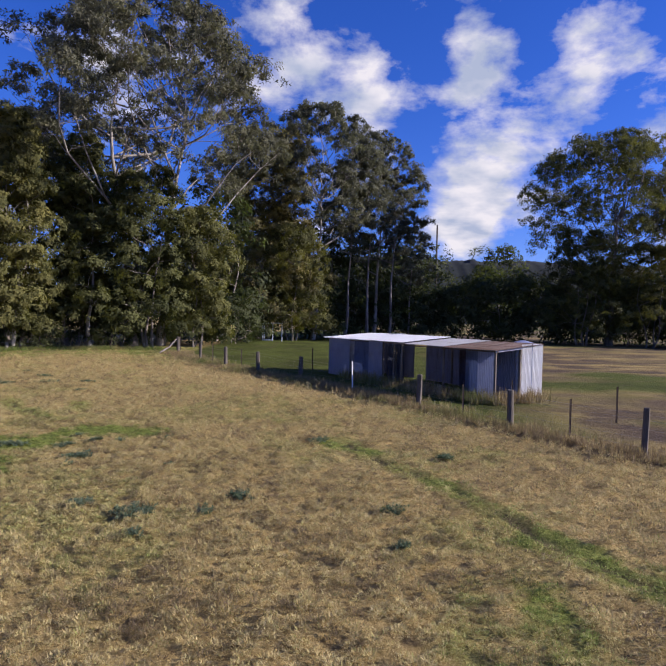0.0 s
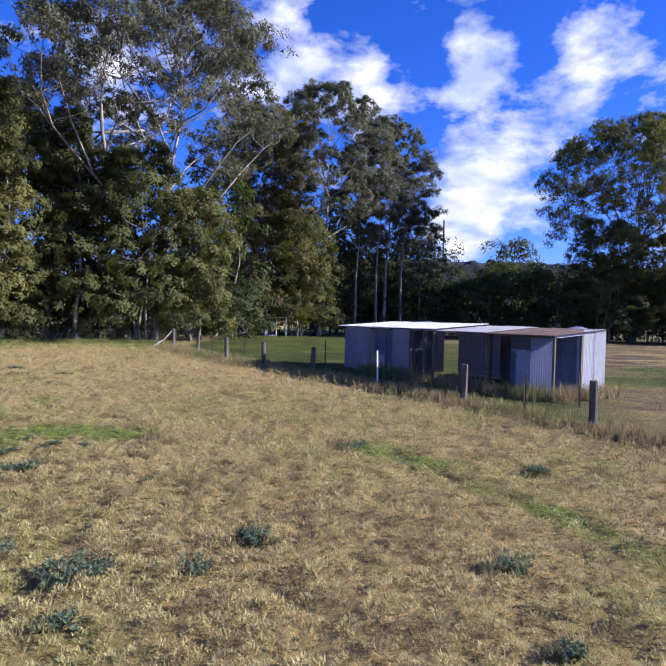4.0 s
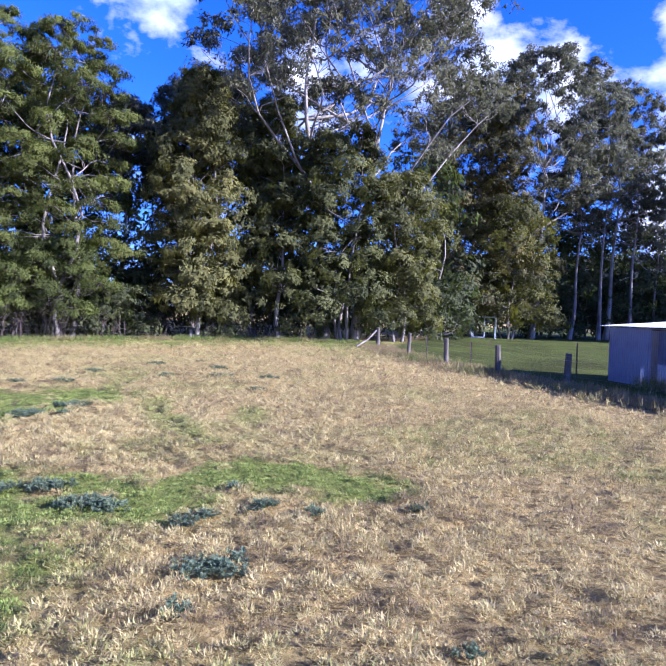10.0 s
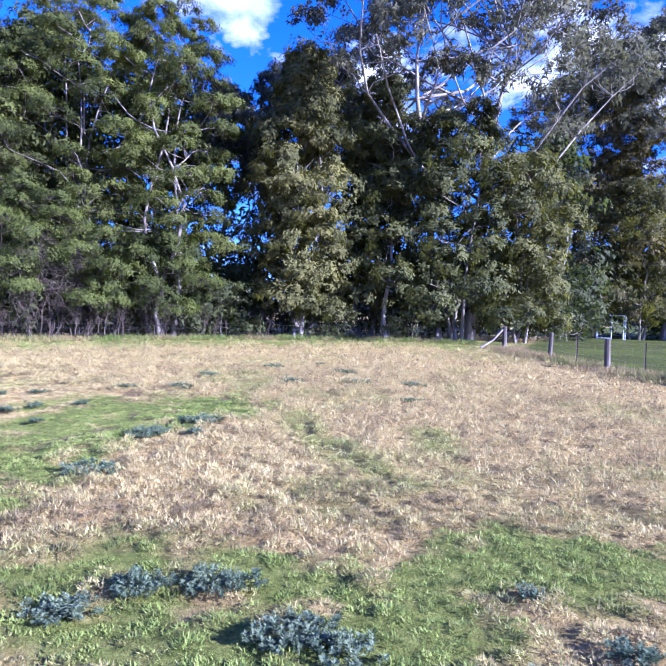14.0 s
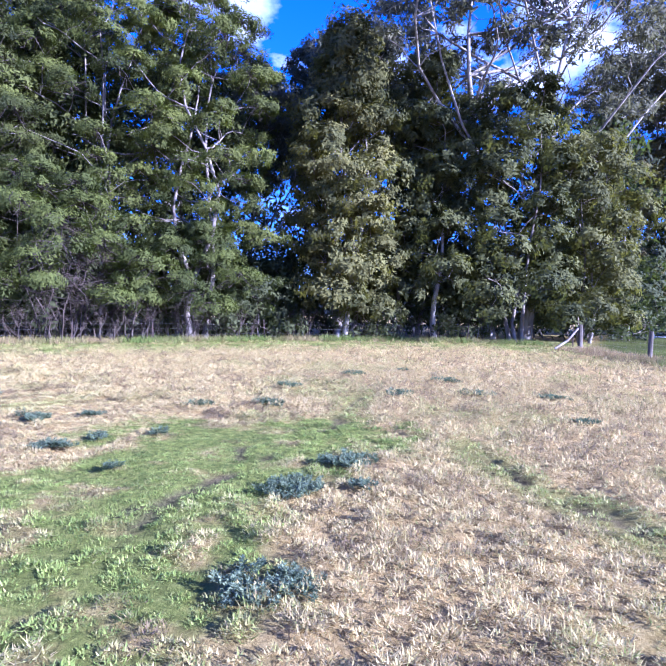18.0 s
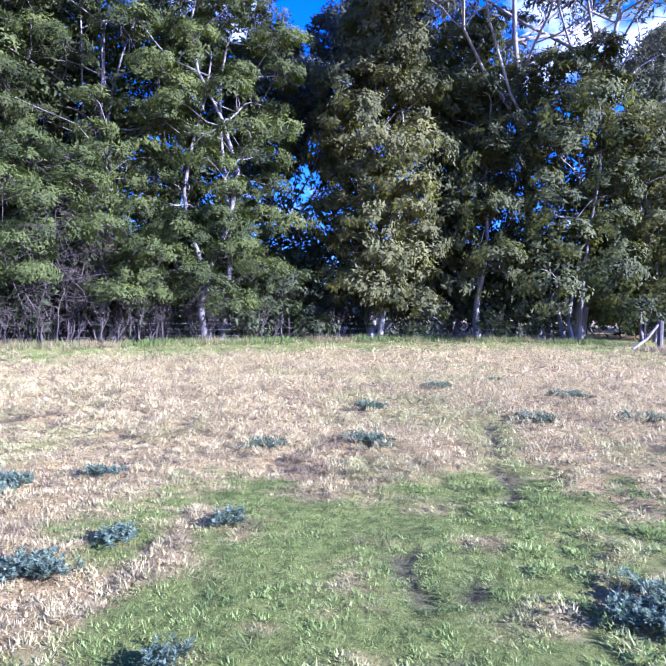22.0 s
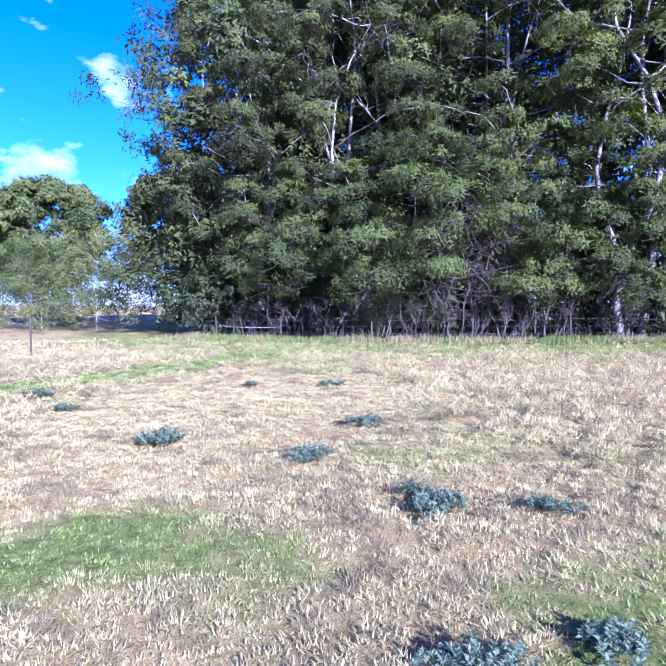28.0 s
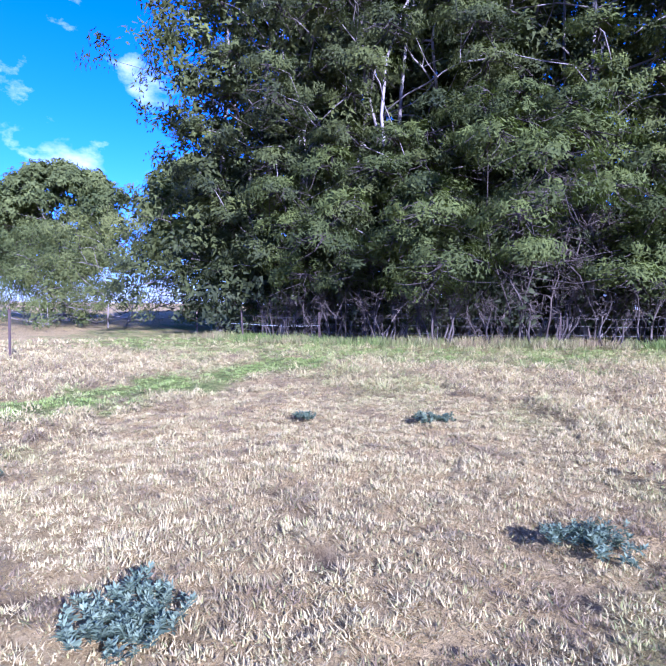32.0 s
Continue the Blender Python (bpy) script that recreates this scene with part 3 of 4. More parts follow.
def build_grass():
    rng = np.random.default_rng(5)
    # line, from and to this far from it, spacing, blades a tussock, its radius and rise, a blade's length and width
    zones = [(LATE, 0.0, 2.6, 0.10, 62, 0.075, 0.032, 0.040, 0.0060), (ROUTE, 0.0, 3.6, 0.18, 118, 0.112, 0.112, 0.050, 0.0080),
             (ROUTE, 3.6, 12.0, 0.225, 64, 0.138, 0.145, 0.060, 0.0145), (ROUTE, 12.0, 34.0, 0.40, 26, 0.19, 0.15, 0.09, 0.034)]
    for z_i, (line, lo, hi, step, per, radius, rise, length, width) in enumerate(zones):
        x0, x1, y0, y1 = (-42, 9, -2, 46) if z_i > 1 else (-28, 7, -2, 26)
        gx, gy = np.meshgrid(np.arange(x0, x1, step), np.arange(y0, y1, step))
        x = gx.ravel() + rng.uniform(-0.55, 0.55, gx.size) * step
        y = gy.ravel() + rng.uniform(-0.55, 0.55, gx.size) * step
        d = to_line(x, y, line)
        keep = (d >= lo) & (d < hi)
        if z_i == 1:
            keep &= to_line(x, y, LATE) >= 2.6
        x, y = x[keep], y[keep]
        green, soil, lawn = cover(x, y)
        keep = (rng.uniform(0, 1, len(x)) > soil * 1.3) & (lawn < 0.3)
        x, y, green = x[keep], y[keep], green[keep]
        bump, lump = tussocks(x, y)
        near = np.clip(1.5 - to_line(x, y, [(0, 5), (-6, 14), (-20, 22)]) / 24, 0, 1)
        z = land(x, y) + near * bump * (1 - 0.5 * green) - 0.045 * near
        size = (0.55 + 0.9 * lump) * rng.uniform(0.7, 1.25, len(x))
        flat = 1 - 0.7 * green
        v, f, k, cnt = mound_blades(rng, x, y, z, per, radius * (0.8 + 0.4 * lump), rise * size * flat, length * size * (1 - 0.3 * green), width * (1.25 if z_i < 2 else 1.0))
        g = np.clip(green[k] * 1.1 + rng.normal(0, 0.28, cnt), 0, 1)
        tuft_tone = rng.normal(0, 0.17, len(x))
        dead = np.clip((fbm(x * 2.6, y * 2.6, 91, 3) - 0.60) * 5.0, 0, 0.5)
        tone = np.clip(0.50 + (0.55 * (fbm(x * 0.7, y * 0.7, 61, 4) - 0.5) + tuft_tone - dead)[k] + rng.normal(0.0, 0.11, cnt), 0.0, 1)
        me = mesh_np("grass", v, f, BLADE, {"green": np.repeat(g, 3), "tone": np.repeat(tone, 3)})
        tagged(new("grass", me), "short dry straw tussock grass with green patches on the paddock", "grass", kind="stuff")


build_grass()


# ---------------------------------------------------------------- trees
def unit(rng, n):
    v = rng.normal(0, 1, (n, 3))
    return v / np.linalg.norm(v, axis=1)[:, None]


def leaves(rng, centres, outward, tones, per, radius, length, width, droop, flat=1.0, order=1.5):
    """Pointed leaves in loose tufts round the centres, laid roughly along the crown's surface."""
    n = len(centres) * per
    c = np.repeat(np.arange(len(centres)), per)
    off = unit(rng, n) * (rng.uniform(0, 1, n) ** 0.45)[:, None] * np.repeat(radius, per)[:, None]
    off[:, 2] *= flat
    p = centres[c] + off
    face = outward[c] * order + unit(rng, n) * 0.75 + off / (np.linalg.norm(off, axis=1)[:, None] + 1e-6) * 0.3
    face /= np.linalg.norm(face, axis=1)[:, None] + 1e-9
    a = unit(rng, n)
    a[:, 2] -= droop
    a -= face * np.sum(a * face, axis=1)[:, None]
    a /= np.linalg.norm(a, axis=1)[:, None] + 1e-9
    b = np.cross(face, a)
    ln_ = length * rng.uniform(0.6, 1.3, n)
    a, b = a * ln_[:, None], b * (width * ln_ / length * 0.5)[:, None]
    v = np.stack([p - b, p + b, p + a], 1).reshape(-1, 3)
    tone = np.clip(tones[c] + rng.normal(0, 0.08, n), 0, 1)
    return v, np.arange(3 * n).reshape(-1, 3), np.repeat(tone, 3)


def bend(rng, a, b, n, wander, sag=0.0):
    """A wandering line from a to b; sag lifts (above 0) or drops its middle."""
    a, b = np.asarray(a, float), np.asarray(b, float)
    k = np.linspace(0, 1, n)[:, None]
    p = a + (b - a) * k
    for i in (1, 2, 3):
        p = p + rng.normal(0, 1.5 * wander * np.linalg.norm(b - a) / i, 3) * np.sin(k * np.pi * i)
    p[:, 2] += sag * np.linalg.norm(b - a) * np.sin(k[:, 0] * np.pi)
    return p


def make_tree(name, label, category, style, height, radius, seed, low=0.3, mat=None, bark=None, lobes=30, clumps=22, per=30, size=1.0,
              trunks=1, girth=1.0, leaf=(0.22, 0.06), lean=(0.0, 0.0), fill=1.0, lobe_r=None, bare=0.0):
    """A tree round the origin: trunk, branches and a crown of leaf tufts gathered in lobes.
    style gum: an open dome of flat sprays; dense: leafy from low down; wattle: layered pads with bare twigs below."""
    rng = np.random.default_rng(seed)
    root = empty(name)
    wood, twigs = Tubes(), Tubes()
    cen, rad = [], []
    for i in range(lobes):
        az = i * 2.39996 + rng.uniform(-0.5, 0.5)
        q = (i + 0.5) / lobes
        if style == "gum":
            z = low + (1 - low) * (0.30 + 0.70 * q ** 0.8)
            env = math.sqrt(max(0.03, 1 - ((z - 0.62) / 0.40) ** 2)) if z > 0.62 else 0.55 + 0.45 * (z - low) / max(0.62 - low, 0.05)
            r = radius * env * rng.uniform(0.35, 1.0) ** 0.6
        elif style == "wattle":
            z = low + (1 - low) * q
            env = (1 - max(0.0, (z - 0.45) / 0.58) ** 2.2) ** 0.5 if z < 1.0 else 0.2
            env = max(env, 0.2)
            r = radius * env * rng.uniform(0.3, 1.0) ** 0.5
        else:
            z = low + (1 - low) * q
            env = max(0.22, math.sin(min(1.0, 0.30 + 0.85 * (1 - (z - low) / (1 - low))) * math.pi * 0.5)) * (0.8 + 0.2 * math.sin(z * 9 + seed))
            r = radius * env * rng.uniform(0.35, 1.0) ** 0.55
        cen.append((r * math.cos(az) + lean[0] * z * height, r * math.sin(az) + lean[1] * z * height, z * height * (1 - 0.02 * rng.uniform())))
        base = lobe_r if lobe_r else radius * 0.30
        rad.append(base * rng.uniform(0.75, 1.3) * (0.75 if z > 0.9 else 1.0))
    cen, rad = np.array(cen), np.array(rad)
    # trunks and limbs
    thick = 0.0125 * girth * height * (1.0 if style == "gum" else 0.8)
    stems = []
    for s in range(trunks):
        a = s * 2 * math.pi / max(trunks, 1) + rng.uniform(0, 1)
        spread = 0.0 if trunks == 1 else radius * 0.10
        top = (0.72 if style == "gum" else 0.85) * height * rng.uniform(0.85, 1.0)
        foot = np.array([math.cos(a) * spread, math.sin(a) * spread, -0.25])
        k = 0.10 if trunks == 1 else 0.28
        tip = np.array([math.cos(a) * radius * k + lean[0] * top, math.sin(a) * radius * k + lean[1] * top, top])
        line = bend(rng, foot, tip, 9, 0.012 if style == "gum" else 0.032)
        f = thick / math.sqrt(trunks) * 1.15
        wood.add(line, f * (1.25 - 1.0 * np.linspace(0, 1, 9) ** 0.8) + f * 0.4 * np.exp(-np.linspace(0, 1, 9) * 14), 7)
        stems.append((line, f))
    mains = list(range(lobes - 1, -1, -5 if style == "gum" else -4))
    nodes, sizes = [], []
    for i in mains:
        c = cen[i]
        line, f = stems[int(rng.integers(len(stems)))]
        want = c[2] - np.hypot(c[0] - line[4][0], c[1] - line[4][1]) * (1.0 if style == "gum" else 0.5)
        j = int(np.clip(np.searchsorted(line[:, 2], want), 1, 8))
        if style == "gum":
            j = max(j, 2)
        g = f * (0.62 - 0.04 * j) * rng.uniform(0.7, 1.0)
        limb = bend(rng, line[j], c, 7, 0.045, -0.08 if style == "gum" else 0.04)
        w = np.linspace(g, 0.025, 7)
        wood.add(limb, w, 6 if style == "gum" else 5)
        nodes.extend(limb[2:6])
        sizes.extend(w[2:6])
    nodes, sizes = np.array(nodes), np.array(sizes)
    for i in range(lobes):
        if i in mains:
            continue
        c = cen[i]
        gap = np.linalg.norm(nodes - c, axis=1) + 3.0 * np.clip(nodes[:, 2] - c[2] + 0.5, 0, None)
        k = int(np.argmin(gap))
        wood.add(bend(rng, nodes[k], c, 5, 0.05, -0.05 if style == "gum" else 0.03), np.linspace(min(sizes[k] * 0.6, 0.07), 0.016, 5), 4)
    # tufts on the shell of each lobe
    flat = {"gum": 0.75, "wattle": 0.36, "dense": 0.85}[style]
    tc, tt, tr, to = [], [], [], []
    for c, r in zip(cen, rad):
        m = max(5, int(clumps * fill * rng.uniform(0.8, 1.2)))
        d = unit(rng, m)
        d[:, 2] = np.where(d[:, 2] < -0.35, -d[:, 2], d[:, 2])
        pos = c + d * r * np.array([1, 1, flat]) * rng.uniform(0.72, 1.06, (m, 1))
        if style == "wattle":
            pos[:, 2] -= 0.25 * np.hypot(pos[:, 0] - c[0], pos[:, 1] - c[1])
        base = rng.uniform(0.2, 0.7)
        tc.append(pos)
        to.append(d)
        # tone painted lighter on each lobe's top and darker below, as light falls
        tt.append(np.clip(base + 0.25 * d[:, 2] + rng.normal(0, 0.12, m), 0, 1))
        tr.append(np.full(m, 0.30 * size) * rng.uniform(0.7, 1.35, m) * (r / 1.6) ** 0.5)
        for q in pos[:: (4 if style == "gum" else 9)]:
            if q[2] > 0.3:
                twigs.add(bend(rng, c, q, 3, 0.08), (0.014, 0.010, 0.006), 3)
        if bare and rng.uniform() < bare:
            for _ in range(11):
                d1 = unit(rng, 1)[0] * r * np.array([1.1, 1.1, 0.5])
                d1[2] -= r * 0.35
                twigs.add(bend(rng, c, c + d1, 5, 0.07), np.linspace(0.02, 0.006, 5), 3)
    tc, tt, tr, to = np.concatenate(tc), np.concatenate(tt), np.concatenate(tr), np.concatenate(to)
    keep = tc[:, 2] > (1.15 if style == "wattle" else 0.25)
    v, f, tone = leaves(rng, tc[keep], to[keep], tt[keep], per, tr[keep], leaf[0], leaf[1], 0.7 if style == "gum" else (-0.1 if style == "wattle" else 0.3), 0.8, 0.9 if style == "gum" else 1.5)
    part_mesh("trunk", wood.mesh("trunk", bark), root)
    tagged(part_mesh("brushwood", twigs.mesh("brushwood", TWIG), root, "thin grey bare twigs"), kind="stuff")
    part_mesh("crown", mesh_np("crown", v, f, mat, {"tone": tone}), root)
    return tagged(root, label, category)


def plant(tree, x, y, turn=0, scale=1.0, sink=0.0):
    """Puts a new tree at a place on the ground."""
    tree.matrix_world = pose(x, y, ground_z(x, y) - sink, 0, 0, turn) @ Matrix.Scale(scale, 4)
    return tree


def again(tree, x, y, turn, scale=1.0):
    c = copy_thing(tree, pose(x, y, ground_z(x, y), 0, 0, turn))
    c.scale = (scale, scale, scale)
    return c


GUM = "tall open-crowned eucalyptus with pale smooth limbs"
DENSE = "leafy olive-green paperbark tree with several grey stems"
WATTLE = "spreading wattle with layered green pads and bare grey twigs"
DARK = "dark dense understorey tree in the wood"


def gum(h, r, seed, **kw):
    kw = {"low": 0.36, "mat": LEAF_GUM, "bark": BARK_GUM, "lobes": 50, "clumps": 20, "per": 32, "leaf": (0.31, 0.117), "lobe_r": r * 0.19, "size": 1.5, **kw}
    return make_tree("eucalyptus_tree", kw.pop("label", GUM), "tree", "gum", h, r, seed, **kw)


def dense(h, r, seed, **kw):
    kw = {"low": 0.08, "mat": LEAF_DENSE, "bark": BARK_PAPER, "lobes": 36, "clumps": 26, "per": 38, "leaf": (0.23, 0.118), "lobe_r": 1.35, "size": 1.4, "trunks": 3, **kw}
    return make_tree("paperbark_tree", kw.pop("label", DENSE), "tree", "dense", h, r, seed, **kw)


def wattle(h, r, seed, **kw):
    kw = {"low": 0.10, "mat": LEAF_WATTLE, "bark": BARK_WATTLE, "lobes": 34, "clumps": 23, "per": 52, "leaf": (0.17, 0.055), "lobe_r": 1.12, "size": 1.15, "trunks": 3, "bare": 0.5, **kw}
    kw["lobes"] = round(kw["lobes"] * 1.4)
    return make_tree("wattle_tree", kw.pop("label", WATTLE), "tree", "wattle", h, r, seed, **kw)


def understorey(h, r, seed, **kw):
    kw = {"low": 0.06, "mat": LEAF_DARK, "bark": BARK_PAPER, "lobes": 22, "clumps": 12, "per": 19, "leaf": (0.44, 0.22), "lobe_r": r * 0.42, "size": 2.2, "trunks": 2, **kw}
    return make_tree("forest_tree", kw.pop("label", DARK), "tree", "dense", h, r, seed, **kw)


def build_trees():
    # the great gums behind the paddock
    plant(gum(29.0, 11.5, 101, lobes=190, trunks=2, lobe_r=1.55, low=0.26, clumps=15, label="giant eucalyptus with white forked limbs above the wood"), -16.6, 50.0)
    plant(gum(19.5, 6.0, 102), -28.0, 49.5)
    plant(gum(26.5, 7.8, 103, lobes=130, low=0.26, girth=0.6, lobe_r=1.15, clumps=12, per=30, label="tall eucalyptus with a feathery grey crown behind the lawn"), -3.4, 68.0)
    plant(gum(26.0, 6.8, 104, lobes=110, low=0.26, girth=0.6, lobe_r=1.1, clumps=12, per=30, label="tall eucalyptus with a feathery grey crown behind the lawn"), 4.0, 77.0)
    for i, (x, y, h, r) in enumerate(((0.2, 72.0, 21.0, 3.6), (3.0, 73.5, 23.0, 3.8), (6.0, 76.0, 21.5, 3.6), (8.6, 79.0, 16.0, 3.2))):
        plant(gum(h, r, 120 + i, lobes=40, low=0.20, girth=0.55, bark=BARK_WATTLE, clumps=10, lobe_r=0.8, per=28, label="slender pale-stemmed eucalyptus in the grove behind the lawn"), x, y)
    plant(gum(17.0, 5.5, 105, lobes=46), -33.0, 46.0)
    # leafy trees along the fence
    plant(dense(13.5, 3.5, 201, low=0.2, trunks=1, bark=BARK_GUM, label="slender paperbark with one pale leaning trunk"), -20.1, 46.9)
    plant(dense(14.0, 3.7, 202, lobes=40, label="broad paperbark with grey stems and twiggy suckers"), -15.6, 47.4)
    plant(dense(11.5, 3.3, 203, label="paperbark with yellowing leaves at the wood's corner"), -12.2, 49.6)
    plant(dense(16.5, 3.6, 204, lobes=40), -24.2, 43.0)
    plant(dense(16.8, 2.6, 205, lobes=40, mat=LEAF_YELLOW), -24.1, 42.2)
    plant(dense(17.0, 3.2, 206, lobes=36), -21.8, 47.5)
    plant(dense(22.5, 7.0, 207, mat=LEAF_BROWN, lobes=96, lobe_r=1.7, leaf=(0.30, 0.14), per=34, label="tall brownish-green paperbark behind the lawn"), -8.8, 66.5)
    plant(dense(12.0, 4.6, 208, mat=LEAF_YELLOW, lobe_r=1.6, label="paperbark with yellow-green leaves behind the lawn"), -5.4, 63.6)
    # wattles at the paddock's corner
    plant(wattle(19.5, 5.2, 301, lobes=56, low=0.36, bark=BARK_WATTLE, trunks=4), -34.8, 35.4)
    plant(wattle(8.0, 4.4, 302, lobes=36, low=0.26, bare=1.0, girth=0.5, bark=TWIG), -34.2, 31.2)
    plant(wattle(16.5, 4.8, 303, mat=LEAF_HALF_SHADY, lobes=44, low=0.18, bare=0.9), -38.6, 29.4)
    plant(wattle(17.0, 4.6, 304, lobes=44, low=0.12, bare=0.8, mat=LEAF_SHADY, per=52, leaf=(0.17, 0.055), label="tall wattle at the corner of the wood, leaves coloured dark for shade"), -42.0, 26.5)
    plant(wattle(19.0, 4.0, 305, lobes=50, per=46, leaf=(0.19, 0.065), low=0.28, bark=BARK_WATTLE, trunks=3), -30.2, 37.6)
    plant(wattle(6.0, 3.2, 306, lobes=26, low=0.30, girth=0.5, bark=TWIG), -29.9, 36.8)
    plant(wattle(7.0, 3.6, 307, lobes=26, low=0.28, bare=1.0, girth=0.5, bark=TWIG), -37.8, 27.6)
    plant(wattle(18.5, 5.0, 308, lobes=46, per=40, leaf=(0.19, 0.065), low=0.2, mat=LEAF_SHADY, label="tall wattle at the corner of the wood, leaves coloured dark for shade"), -40.0, 31.4)
    # the far trees past the wattles
    a = plant(gum(12.0, 4.9, 401, mat=LEAF_PALE, bark=BARK_PAPER, low=0.02, lobes=70, leaf=(0.32, 0.17), per=28, clumps=22, lobe_r=1.5, label="rounded light green tree beyond the dry field"), -66.3, 18.6, 30, 0.9)
    again(a, -75.0, 12.0, 130, 0.8)
    again(a, -86.0, 10.0, 40, 1.1)
    again(a, -70.0, 30.0, 310, 1.1)
    b = plant(understorey(4.6, 4.0, 402, mat=LEAF_PALE, lobes=28, clumps=16, per=50, leaf=(0.14, 0.05), size=1.3, label="low spreading bush beside the wire fence"), -55.0, 17.4)
    again(b, -53.0, 20.8, 90, 1.15)
    again(b, -47.0, 26.5, 200, 1.3)
    again(b, -63.0, 17.5, 20, 1.2)
    # dark wood behind
    u1 = plant(understorey(15.0, 5.0, 501), -23.0, 54.0)
    u2 = plant(understorey(12.0, 5.0, 502), 6.0, 82.0)
    u3 = plant(understorey(6.5, 4.6, 503, low=0.0, label="low dark thicket shrub under the trees"), 12.0, 84.0)
    for i, (x, y, k, s) in enumerate([
        (-37, 42, 0, 1.1), (-43, 37, 0, 1.0), (-13, 58, 0, 1.0), (-10, 74, 0, 1.1), (-2, 77, 1, 1.2),
        (2, 84, 1, 1.1), (17, 84, 2, 1.2), (22, 82, 2, 1.3), (26, 78, 2, 1.2), (12, 92, 1, 1.1), (24, 92, 1, 1.1), (38, 86, 1, 1.1), (47, 82, 1, 1.2), (56, 76, 1, 1.1),
        (36, 76, 2, 1.2), (43, 72, 2, 1.3), (50, 68, 2, 1.2), (-36, 52, 0, 1.1), (64, 72, 1, 1.2),
    ]):
        again((u1, u2, u3)[k], x, y, i * 67, s)
    # shaded leaf copy here too, for the dark depth behind the pads
    u4 = plant(understorey(18.5, 5.0, 504, mat=LEAF_SHADY, lobes=44, per=34, leaf=(0.29, 0.13), size=1.7, label="tall tree filling the wood behind the wattles, leaves coloured dark for shade"), -42.5, 29.5)
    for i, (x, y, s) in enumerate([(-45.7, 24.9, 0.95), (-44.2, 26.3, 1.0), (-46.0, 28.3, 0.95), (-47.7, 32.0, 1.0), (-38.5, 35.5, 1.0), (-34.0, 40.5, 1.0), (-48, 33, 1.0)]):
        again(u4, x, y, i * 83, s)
    u5 = plant(understorey(22.0, 6.4, 505, mat=LEAF_SHADY, lobes=84, clumps=13, per=30, leaf=(0.34, 0.16), lobe_r=2.1, size=1.9, low=0.1, label="tall tree filling the wood behind the wattles, leaves coloured dark for shade"), -40.5, 37.5, 0, 0.9)
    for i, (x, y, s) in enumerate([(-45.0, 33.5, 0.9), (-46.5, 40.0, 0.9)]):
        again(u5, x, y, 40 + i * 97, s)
    for i, (x, y, s) in enumerate([
        (-15, 53, 0.8), (-20, 51, 0.8), (-25, 48, 0.8), (-29, 44, 0.8), (-33, 39, 0.8), (-37, 34, 0.8), (-41, 29, 0.7), (-44, 25.5, 0.6), (-10, 55, 0.7),
        (-5, 72, 1.0), (1, 79, 1.0), (7, 80, 1.0), (31, 80, 1.0), (-13, 68, 0.9), (-38, 31, 0.45), (-35.6, 34.0, 0.45), (-40.5, 32.5, 0.6), (-37.5, 36.5, 0.6), (-34.5, 37.0, 0.6), (-31.8, 39.8, 0.6), (-43, 28.5, 0.6), (-28.6, 42.0, 0.6), (-27.5, 39.5, 0.45), (-23.5, 44, 0.45), (-18, 48, 0.5),
    ]):
        again(u3, x, y, i * 101, s)
    # the spreading tree past the shed
    plant(gum(25.0, 10.5, 601, lobes=110, low=0.26, lobe_r=2.1, mat=LEAF_DENSE, bark=BARK_PAPER, label="broad domed eucalyptus at the lawn's far side"), 33.0, 74.0)
    plant(gum(21.0, 8.0, 602, low=0.30), 46.0, 72.0)
    plant(dense(13.0, 5.5, 603, lobe_r=1.9, lobes=40), 29.0, 72.0)
    plant(dense(12.0, 5.5, 604, mat=LEAF_YELLOW, lobe_r=1.9, lobes=36, label="yellow-green tree under the domed eucalyptus"), 36.5, 70.5)


build_trees()


# ---------------------------------------------------------------- the shed
def corrugated(width, height, pitch=0.09, depth=0.011):
    """A corrugated sheet in the plane x, z, its waves running up: x from 0 to width, z from 0 to height, 1 mm thick looks from both sides."""
    n = int(width / pitch * 4)
    bm = bmesh.new()
    rows = []
    for z in (0.0, height):
        rows.append([bm.verts.new((width * i / n, depth * math.sin(i * math.pi / 2), z)) for i in range(n + 1)])
    for i in range(n):
        bm.faces.new((rows[0][i], rows[0][i + 1], rows[1][i + 1], rows[1][i]))
    bmesh.ops.solidify(bm, geom=bm.faces[:], thickness=0.002)
    return bm


def beam(a, b, w, h):
    """A squared timber from a to b."""
    a, b = Vector(a), Vector(b)
    bm = bmesh.new()
    bmesh.ops.create_cube(bm, size=1.0)
    bmesh.ops.bevel(bm, geom=bm.edges[:], offset=0.06, segments=1, affect="EDGES")
    d = b - a
    m = Matrix.Translation((a + b) / 2) @ d.to_track_quat("Z", "Y").to_matrix().to_4x4() @ Matrix.Diagonal((w, h, d.length, 1))
    bmesh.ops.transform(bm, matrix=m, verts=bm.verts[:])
    return bm


def round_post(height, r, taper=0.92, sides=9, seed=0):
    rng = random.Random(seed)
    bm = bmesh.new()
    rings = []
    for z, k in ((-0.3, 1.02), (height * 0.5, 1.0), (height - 0.02, taper), (height, taper * 0.86)):
        rings.append([bm.verts.new((r * k * math.cos(a) * (1 + rng.uniform(-0.06, 0.06)), r * k * math.sin(a) * (1 + rng.uniform(-0.06, 0.06)), z + (rng.uniform(-0.01, 0.01) if z > 0 else 0)))
                      for a in [i * 2 * math.pi / sides for i in range(sides)]])
    for p, q in zip(rings, rings[1:]):
        for i in range(sides):
            bm.faces.new((p[i], p[(i + 1) % sides], q[(i + 1) % sides], q[i]))
